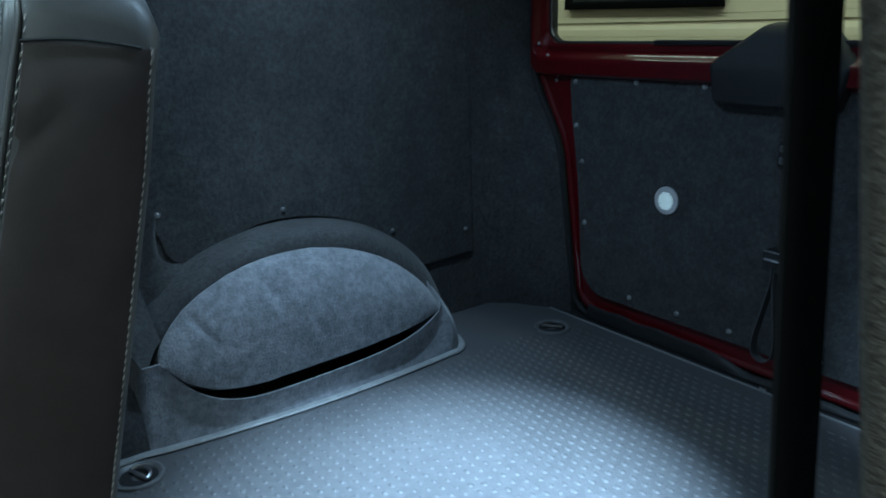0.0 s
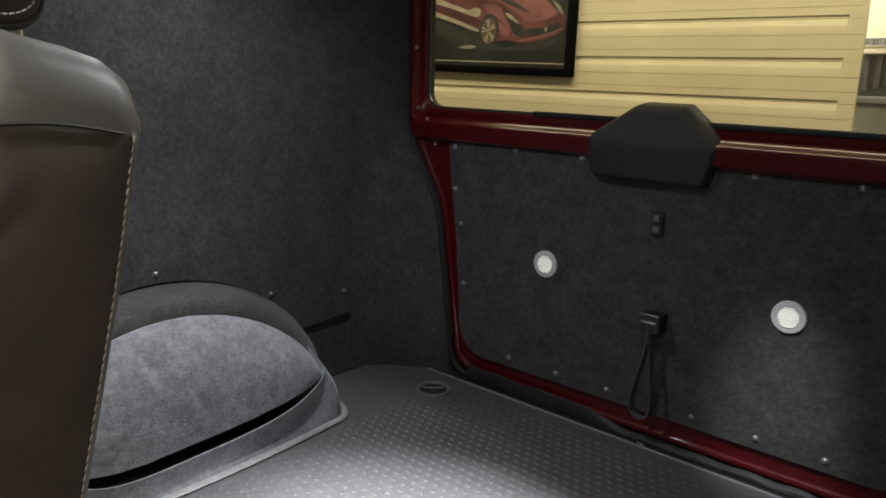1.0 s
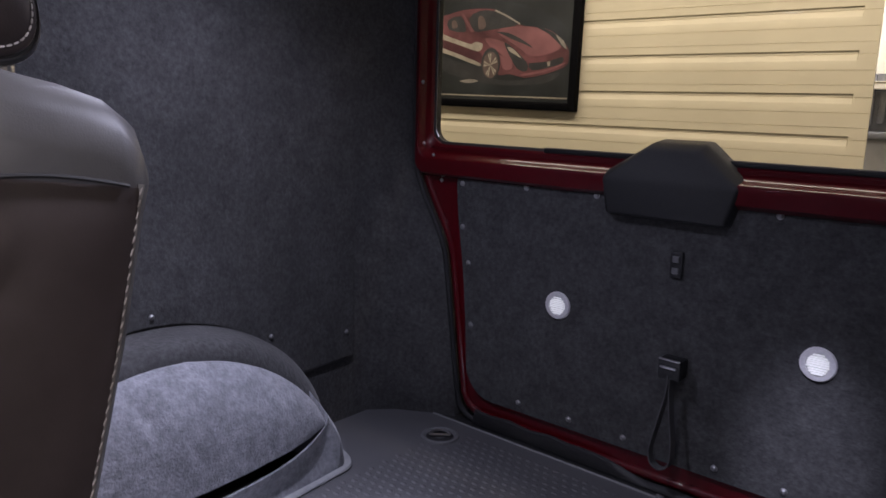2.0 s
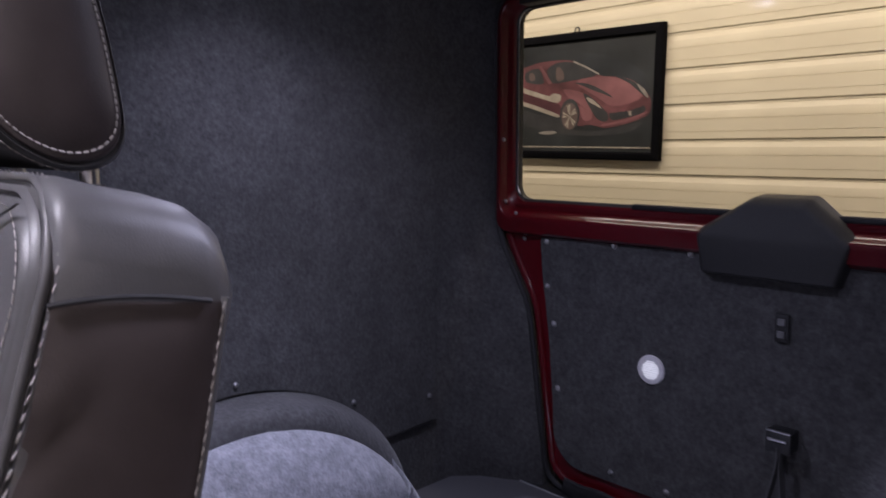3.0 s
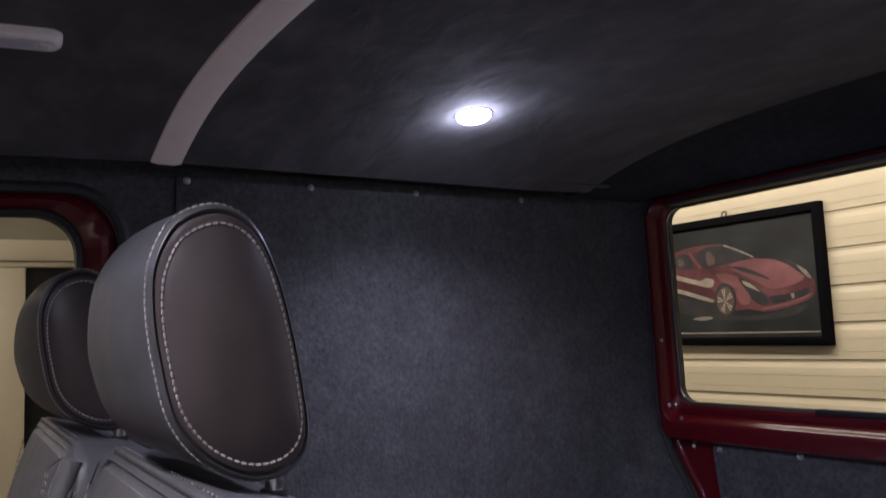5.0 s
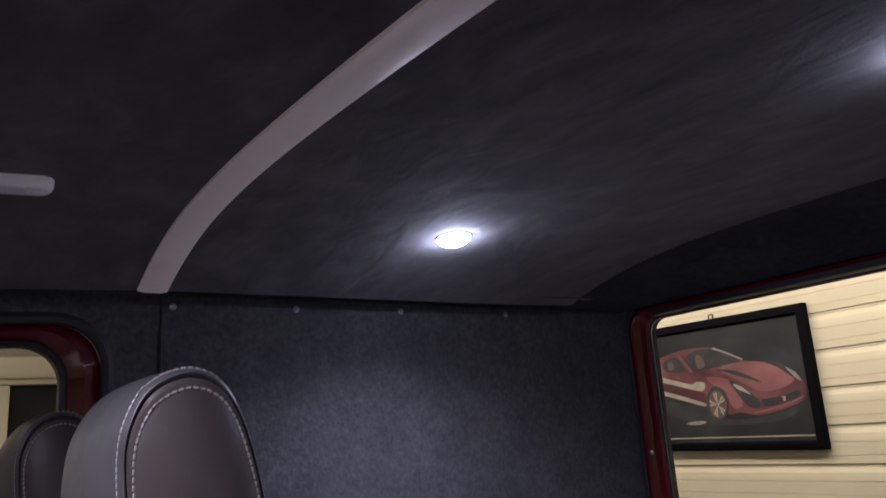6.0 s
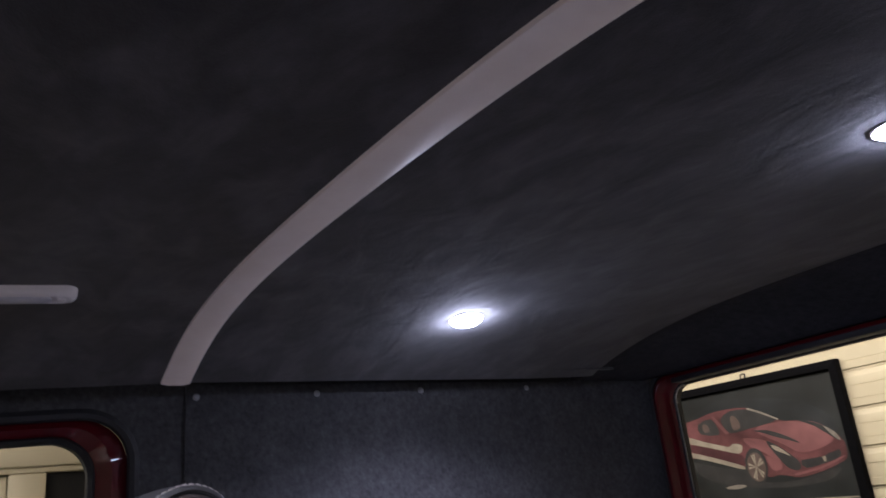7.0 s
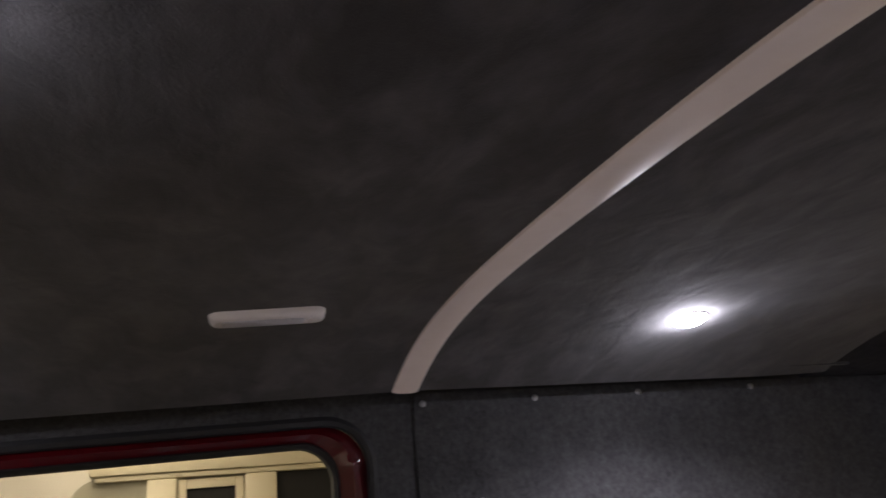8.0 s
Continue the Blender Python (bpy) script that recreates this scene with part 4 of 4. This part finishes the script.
        for side_x, turn in ((x1, -1), (x0, 1)):
            for inset_x in (0.0420, 0.0470):
                sewn([(side_x + turn * inset_x, front_y(z) - 0.0156 - 0.26 * (inset_x - 0.0415), z) for z in (0.05 + 0.722 * k / 30 for k in range(31))], 0.0070, 0.0046, 0.00045, cushion, slant=(0.3, 0, 0))
            # sewn dart running from the border's corner to the head of the stitched rows
            dart = []
            for k in range(11):
                t = k / 10
                z = 0.7840 - 0.0125 * t
                r = 0.0008 * (1 - 0.85 * abs(2 * t - 0.9) ** 2)
                p = Vector((side_x + turn * (0.027 + 0.027 * t), front_y(z) - 0.0094 - 0.0075 * t, z))
                dart.append([p + Vector((r * math.cos(q), -0.0006 * math.cos(q), r * math.sin(q))) for q in (2 * math.pi * j / 8 for j in range(8))])
            # the black colour is the crease's shade
            part("dart", loft(dart, True, caps=True), SEAL, cushion, "sewn dart with its crease shade laid in black")
        if seat:
            fold = [(x1 - 0.006 - 0.004 * t, front_y(0.784 - 0.12 * t) - 0.004 - 0.006 * math.sin(math.pi * t), 0.784 - 0.12 * t) for t in (k / 12 for k in range(13))]
            part("edge_fold", tube(fold, 0.0085, False, 12), SATIN, cushion, "glossy folded leather edge beside the gap")
        made = headrest(ob, x1 - 0.100, 0.185)
        if seat:
            for o in (made, shell, cushion):
                o.location.y = -0.021
        made.location.z = -0.004
    return ob


bench()

# ---- seat belt and pillar on the near side ----
belt = thing("seat_belt", "black webbing seat belt hanging beside the pillar", "seat belt", (0.64, 0.16, 0))
bm = block(-0.0008, 0.0008, -0.0140, 0.0140, -0.0, 1.05)
for v in bm.verts:
    v.co += Vector((0.036, 0.048, 0)) * (0.76 - v.co.z)
part("webbing", bm, WEB, belt)
part("guide", block(-0.018, 0.020, -0.045, 0.018, 1.03, 1.075, 0.006), PLASTIC, belt)
part("anchor", block(0.017, 0.039, 0.006, 0.066, -0.002, 0.045, 0.006), PLASTIC, belt)
draught = thing("door_draught_seal", "beige woven draught seal on the door opening's edge", "door seal", (0.6765, 0.144, 0))
line = [(0.127 * (0.73 - z), 0.0, z) for z in (0.10 + 1.05 * k / 40 for k in range(41))]
part("welt", tube(line, 0.0125, False, 12), WEAVE, draught)
part("grip", tube([(x + 0.013, y + 0.002, z) for x, y, z in line], 0.0085, False, 8), SEAL, draught)
tagged(part("wall_pillar_left", block(0.686, 0.80, 0.146, 0.305, -0.55, 1.262, 0.012, 3), CARPET), "dark trimmed pillar at the door opening", "pillar", kind="structure")

# ---- garage outside ----
ground = part("ground", block(-60, 60, -60, 60, -0.75, -0.55), CONCRETE)
tagged(ground, "grey concrete garage floor", "floor", kind="structure")
tagged(part("wall_garage_rear", block(-3.3, 3.4, 3.6, 3.7, -0.55, 1.9), PLASTER), "pale plastered garage wall", "wall", kind="structure")
tagged(part("wall_garage_left", block(3.3, 3.4, -4, 3.6, -0.55, 1.9), PLASTER), "pale plastered garage wall", "wall", kind="structure")
tagged(part("wall_garage_front", block(-3.3, 3.4, -4.1, -4, -0.55, 1.9), PLASTER), "pale plastered garage wall", "wall", kind="structure")
tagged(part("ceiling_garage", block(-3.4, 3.4, -4.1, 3.7, 1.9, 2.0), PLASTER), "pale garage ceiling", "ceiling", kind="structure")
tagged(part("wall_garage_right", block(-3.3, -3.2, -4, 3.6, -0.55, 1.9), PLASTER), "pale plastered garage wall", "wall", kind="structure")


def garage_door():
    ob = thing("garage_door", "cream sectional door with long pressed horizontal ribs", "garage door", (-1.2, 2.47, -0.55))
    ob.location.z = -0.5572
    first = None
    x0, x1 = -3.15, 0.058
    for k in range(18):
        if first is None:
            bm = bmesh.new()
            # profile from below: flat, fine line, flat, fine line, flat, pressed rib
            prof = [(0.000, 0.0), (0.0, 0.010), (0.0015, 0.0105), (0.0015, 0.0125), (0.0, 0.013), (0.0, 0.054), (0.0015, 0.0545), (0.0015, 0.0565), (0.0, 0.057), (0.0, 0.0845), (0.0008, 0.0860), (0.0058, 0.1015), (0.0075, 0.1022), (0.0075, 0.1040), (0.0060, 0.1046), (0.0062, 0.1122), (0.0010, 0.1142), (0.0, 0.1155), (0.0, 0.1284)]
            end = [(0.0015 if 0.1015 < h < 0.1045 else 0.0 if 0.08 < h < 0.115 else d, h) for d, h in prof]
            rows = []
            for xx, p in ((x0, prof), (x1 - 0.054, prof), (x1 - 0.050, end), (x1, end)):
                rows.append([(xx + 1.2, d, h) for d, h in p])
            loft(rows, False, bm)
            first = part("slat", bm, CREAM, ob, sharp=20)
            first.location = (0, 0, 0)
            data = first.data
        else:
            s = new("slat", data)
            s.parent = ob
            s.location = (0, 0, 0.1284 * k)
    back = part("backing", block(-1.95, 1.256, 0.0078, 0.018, 0.0, 2.31), CREAM, ob)
    return ob


garage_door()


def poster():
    ob = thing("framed_poster", "black framed poster of a red sports car on a dark ground", "framed picture", (-1.34, 2.45, 1.019))
    ob.rotation_euler = (0, radians(0.8), 0)
    x0, x1, z0, z1 = -0.395, 0.395, -0.253, 0.253
    frame_out, frame_in = rounded(x0, z0, x1, z1, 0.002, 2), rounded(x0 + 0.036, z0 + 0.032, x1 - 0.036, z1 - 0.036, 0.001, 2)
    mid1 = rounded(x0 + 0.004, z0 + 0.004, x1 - 0.004, z1 - 0.004, 0.002, 2)
    mid2 = rounded(x0 + 0.030, z0 + 0.026, x1 - 0.030, z1 - 0.030, 0.001, 2)
    bm = loft([xz(frame_out, 0.018), xz(frame_out, -0.008), xz(mid1, -0.012), xz(mid2, -0.012), xz(frame_in, -0.002), xz(frame_in, 0.010)], True)
    part("frame", bm, FRAMEBLACK, ob)
    art = part("print", block(x0 + 0.03, x1 - 0.03, 0.004, 0.012, z0 + 0.026, z1 - 0.03), PRINT, ob, "dark print with a red sports car")

    def patch(pts, mat, lift, name, smooth=4):
        line = curve([(a + 1.34, 0.004 - lift, b - 1.019) for a, b in pts], smooth, True) if smooth else [Vector((a + 1.34, 0.004 - lift, b - 1.019)) for a, b in pts]
        bm = slab(line, (0, 0.0003, 0))
        bmesh.ops.triangulate(bm, faces=[f for f in bm.faces if len(f.verts) > 4])
        part(name, bm, mat, art, smooth=False)

    patch([(-1.66, 1.05), (-1.64, 1.15), (-1.50, 1.205), (-1.30, 1.190), (-1.127, 1.150), (-1.02, 1.085), (-1.04, 1.01), (-1.3, 1.0)], PRINTHAZE, 0.0002, "haze")
    patch([(-1.70, 1.125), (-1.607, 1.150), (-1.527, 1.165), (-1.439, 1.168), (-1.363, 1.162), (-1.313, 1.142), (-1.224, 1.097), (-1.162, 1.088), (-1.088, 1.074), (-1.036, 1.044), (-0.999, 1.007), (-0.991, 0.977), (-0.996, 0.944), (-1.025, 0.928), (-1.097, 0.906), (-1.187, 0.891), (-1.234, 0.899), (-1.275, 0.905), (-1.32, 0.90), (-1.36, 0.93), (-1.418, 0.945), (-1.506, 0.970), (-1.601, 0.992), (-1.70, 1.01)], PRINTRED, 0.0004, "car_body", 3)
    patch([(-1.34, 1.075), (-1.22, 1.092), (-1.10, 1.068), (-1.03, 1.02), (-1.06, 0.99), (-1.16, 0.975), (-1.23, 1.01)], PRINTLIGHT, 0.0006, "bonnet", 3)
    patch([(-1.40, 1.05), (-1.30, 1.03), (-1.27, 0.985), (-1.255, 0.93), (-1.30, 0.925), (-1.325, 0.99), (-1.37, 1.012)], PRINTLIGHT, 0.0006, "wing", 3)
    patch([(-1.359, 1.156), (-1.297, 1.134), (-1.232, 1.101), (-1.304, 1.088), (-1.403, 1.079), (-1.458, 1.077), (-1.491, 1.130), (-1.439, 1.159)], PRINTDARK, 0.0008, "windscreen", 2)
    patch([(-1.606, 1.128), (-1.536, 1.142), (-1.508, 1.097), (-1.515, 1.075), (-1.60, 1.088)], PRINTDARK, 0.0008, "side_window", 2)
    patch([(-1.441, 1.130), (-1.425, 1.140), (-1.404, 1.118), (-1.402, 1.092), (-1.436, 1.086)], PRINTSEAT, 0.0011, "headrest", 3)
    patch([(-1.585, 1.120), (-1.565, 1.124), (-1.552, 1.098), (-1.58, 1.093)], PRINTSEAT, 0.0011, "headrest", 3)
    patch([(-1.352, 1.161), (-1.292, 1.137), (-1.226, 1.103), (-1.229, 1.098), (-1.298, 1.131), (-1.357, 1.155)], PRINTGREY, 0.0011, "screen_edge", 0)
    patch([(-1.530, 1.150), (-1.518, 1.148), (-1.468, 1.086), (-1.458, 1.076), (-1.478, 1.074), (-1.505, 1.108)], PRINTLIGHT, 0.0012, "pillar", 0)
    patch([(-1.345, 1.073), (-1.279, 1.066), (-1.207, 1.037), (-1.160, 1.008), (-1.207, 1.024), (-1.262, 1.042), (-1.30, 1.058)], PRINTDARK, 0.0009, "bonnet_crease", 3)
    patch([(-1.147, 1.086), (-1.087, 1.072), (-1.036, 1.042), (-1.006, 1.002), (-1.035, 1.018), (-1.087, 1.058)], PRINTDARK, 0.0009, "wing_crease", 3)
    patch([(-1.055, 1.056), (-1.021, 1.034), (-1.003, 1.002), (-1.021, 1.012), (-1.043, 1.038)], PRINTGREY, 0.0012, "headlight", 3)
    patch([(-1.300, 1.030), (-1.262, 1.012), (-1.216, 0.978), (-1.178, 0.941), (-1.190, 0.915), (-1.232, 0.928), (-1.262, 0.965), (-1.285, 0.998)], PRINTDARK, 0.0009, "lamp_surround", 3)
    patch([(-1.284, 1.012), (-1.253, 1.003), (-1.212, 0.968), (-1.240, 0.980), (-1.270, 0.994)], PRINTPALE, 0.0012, "headlight", 3)
    patch([(-1.173, 0.948), (-1.084, 0.954), (-1.019, 0.973), (-1.021, 0.947), (-1.083, 0.931), (-1.157, 0.920)], PRINTDARK, 0.0009, "grille", 2)
    for gx in (-1.15, -1.125, -1.10, -1.06, -1.04):
        patch([(gx, 0.926 + 0.22 * (gx + 1.15)), (gx + 0.004, 0.926 + 0.22 * (gx + 1.15)), (gx + 0.004, 0.946 + 0.2 * (gx + 1.15)), (gx, 0.946 + 0.2 * (gx + 1.15))], PRINTHAZE, 0.0011, "grille_bar", 0)
    patch([(-1.088, 0.953), (-1.074, 0.955), (-1.075, 0.938), (-1.083, 0.936)], PRINTPALE, 0.0013, "badge", 0)
    patch([(-1.205, 0.906), (-1.10, 0.921), (-1.01, 0.950), (-1.012, 0.943), (-1.10, 0.914), (-1.20, 0.898)], PRINTLIGHT, 0.0010, "bumper_edge", 2)
    patch([(-1.68, 1.085), (-1.602, 1.060), (-1.525, 1.038), (-1.471, 1.025), (-1.454, 1.035), (-1.412, 1.025), (-1.430, 0.996), (-1.507, 1.014), (-1.602, 1.040), (-1.68, 1.060)], PRINTPALE, 0.0011, "pale_stripe", 3)
    patch([(-1.68, 1.053), (-1.602, 1.037), (-1.507, 1.011), (-1.418, 0.988), (-1.421, 0.949), (-1.506, 0.976), (-1.602, 1.005), (-1.68, 1.03)], PRINTWINE, 0.0009, "side_shadow", 2)
    patch([(-1.68, 1.022), (-1.602, 1.003), (-1.506, 0.975), (-1.424, 0.948), (-1.427, 0.936), (-1.506, 0.958), (-1.601, 0.985), (-1.68, 1.004)], PRINTPALE, 0.0012, "sill_stripe", 2)
    patch([(-1.70, 0.985), (-1.55, 0.955), (-1.42, 0.925), (-1.35, 0.885), (-1.20, 0.882), (-1.03, 0.915), (-1.10, 0.870), (-1.35, 0.862), (-1.60, 0.905)], PRINTDARK, 0.0003, "ground_shadow", 3)
    patch([(-1.366 + 0.050 * math.cos(a), 0.945 + 0.066 * math.sin(a)) for a in (2 * math.pi * k / 16 for k in range(16))], PRINTDARK, 0.0013, "wheel_well", 1)
    patch([(-1.366 + 0.041 * math.cos(a), 0.940 + 0.054 * math.sin(a)) for a in (2 * math.pi * k / 16 for k in range(16))], PRINTSEAT, 0.0016, "wheel", 1)
    for k in range(5):
        a = 2 * math.pi * k / 5 + 0.5
        for b, c in ((a - 0.26, a - 0.06), (a + 0.06, a + 0.26)):
            patch([(-1.366, 0.940), (-1.366 + 0.035 * math.cos(b), 0.940 + 0.047 * math.sin(b)), (-1.366 + 0.035 * math.cos(c), 0.940 + 0.047 * math.sin(c))], PRINTPALE, 0.0019, "spoke", 0)
    patch([(-1.530, 0.872), (-1.49, 0.880), (-1.45, 0.881), (-1.43, 0.873), (-1.48, 0.865)], PRINTGREY, 0.0008, "signature_bar", 3)
    part("mount_line", block(x0 + 0.055, x1 - 0.042, 0.0028, 0.0038, z0 + 0.046, z0 + 0.0515), PRINTPALE, ob, "pale mount line")
    part("hook", tube([(-0.010, 0.0, 0.253), (-0.010, 0.004, 0.268), (0.0, 0.006, 0.272), (0.010, 0.004, 0.268), (0.010, 0.0, 0.253)], 0.003), SEAL, ob)
    return ob


poster()

# far side of the garage: cream partition with doors, seen through the side window
part_x = -3.0
partition = thing("glazed_partition", "cream painted partition with dark glazed doors", "partition", (part_x, 0, -0.55))
base = Vector((part_x, 0, -0.55))


def local(bm):
    bmesh.ops.translate(bm, verts=bm.verts, vec=-base)
    return bm


part("top_board", local(block(-3.02, -2.98, -0.60, 0.60, 1.335, 1.90, 0.004)), OLIVE, partition, "grey-green upper boarding")
part("lintel", local(block(-3.05, -2.95, -0.62, 0.60, 1.248, 1.335, 0.006)), CREAM, partition)
part("moulding", local(block(-3.04, -2.965, -0.60, 0.60, 1.224, 1.246, 0.004)), CREAM, partition)
for ya, yb in ((0.010, 0.145), (-0.395, -0.275), (0.56, 0.66)):
    part("post", local(block(-3.04, -2.96, ya, yb, -0.55, 1.222, 0.006)), CREAM, partition)
for ya, yb in ((-0.275, 0.010),):
    part("door_stile", local(block(-3.02, -2.985, ya + 0.005, ya + 0.04, -0.55, 1.215, 0.004)), CREAM, partition)
    part("door_stile", local(block(-3.02, -2.985, yb - 0.04, yb - 0.005, -0.55, 1.215, 0.004)), CREAM, partition)
    part("door_rail", local(block(-3.02, -2.985, ya + 0.04, yb - 0.04, 1.175, 1.215, 0.004)), CREAM, partition)
    part("door_knob", local(block(-2.985, -2.95, -0.15, -0.11, 1.07, 1.10, 0.012, 3)), CREAM, partition)
# near-black sheets stand in for the unlit space behind the partition
part("pane", local(block(-3.012, -3.004, -0.24, -0.03, -0.55, 1.175)), VOID, partition, "pane coloured near-black for the unlit space behind")
part("pane", local(block(-3.012, -3.004, 0.145, 0.56, -0.55, 1.222)), VOID, partition, "near-black sheet for the unlit opening")
part("board", local(slab([(-3.0, a, b) for a, b in rounded(-0.70, -0.55, -0.395, 1.240, (0.001, 0.001, 0.001, 0.11), 8)], (-0.012, 0, 0))), OLIVE, partition, "grey-green panel with a rounded corner")
part("board", local(block(-3.04, -3.014, -3.0, -0.40, -0.55, 1.90)), PLASTER, partition, "pale plastered boarding")

# storage beyond the end of the sectional door
bench_top = thing("workbench", "grey workbench against the plastered garage wall", "workbench", (0.0, 3.42, -0.55))
part("body", block(-0.90, 0.60, -0.12, 0.16, 0, 1.235, 0.004), GREYMETAL, bench_top)
part("worktop", block(-0.92, 0.62, -0.15, 0.17, 1.235, 1.262, 0.004), BEZEL, bench_top)
rack = thing("tool_cupboard", "dark grey tool cupboard standing on the workbench", "cupboard", (-0.24, 3.49, 0.7125))
part("body", block(-0.35, 0.20, -0.02, 0.07, 0, 0.235, 0.003), RUBBER, rack)
for k, (a, b) in enumerate(((-0.12, 0.06), (0.085, 0.105), (0.125, 0.150), (0.165, 0.180))):
    part("door" if k == 0 else "upright", block(a, b, -0.034, -0.021, 0.012 + 0.01 * k, 0.228, 0.003), BEZEL if k else SEAL, rack)
carton = thing("carton", "small flat white carton on top of the cupboard", "box", (-0.118, 3.43, 0.899))
part("tray", block(-0.046, 0.046, -0.03, 0.024, -0.016, 0.010, 0.002), PLASTER, carton)
part("lid", block(-0.052, 0.052, -0.034, 0.0245, 0.012, 0.016, 0.001), PLASTER, carton)
# orange block added in place of an orange glint by the cupboard
glint = thing("orange_glint", "small orange block added as the orange glint at the cupboard", "cap", (-0.046, 3.43, 0.838))
part("cap", block(-0.010, 0.010, -0.008, 0.024, -0.012, 0.012, 0.005, 3), ORANGE, glint)
tagged(part("wall_column", block(0.018, 0.20, 3.20, 3.26, -0.55, 1.9, 0.004), PLASTER), "pale plastered column in the garage", "column", kind="structure")
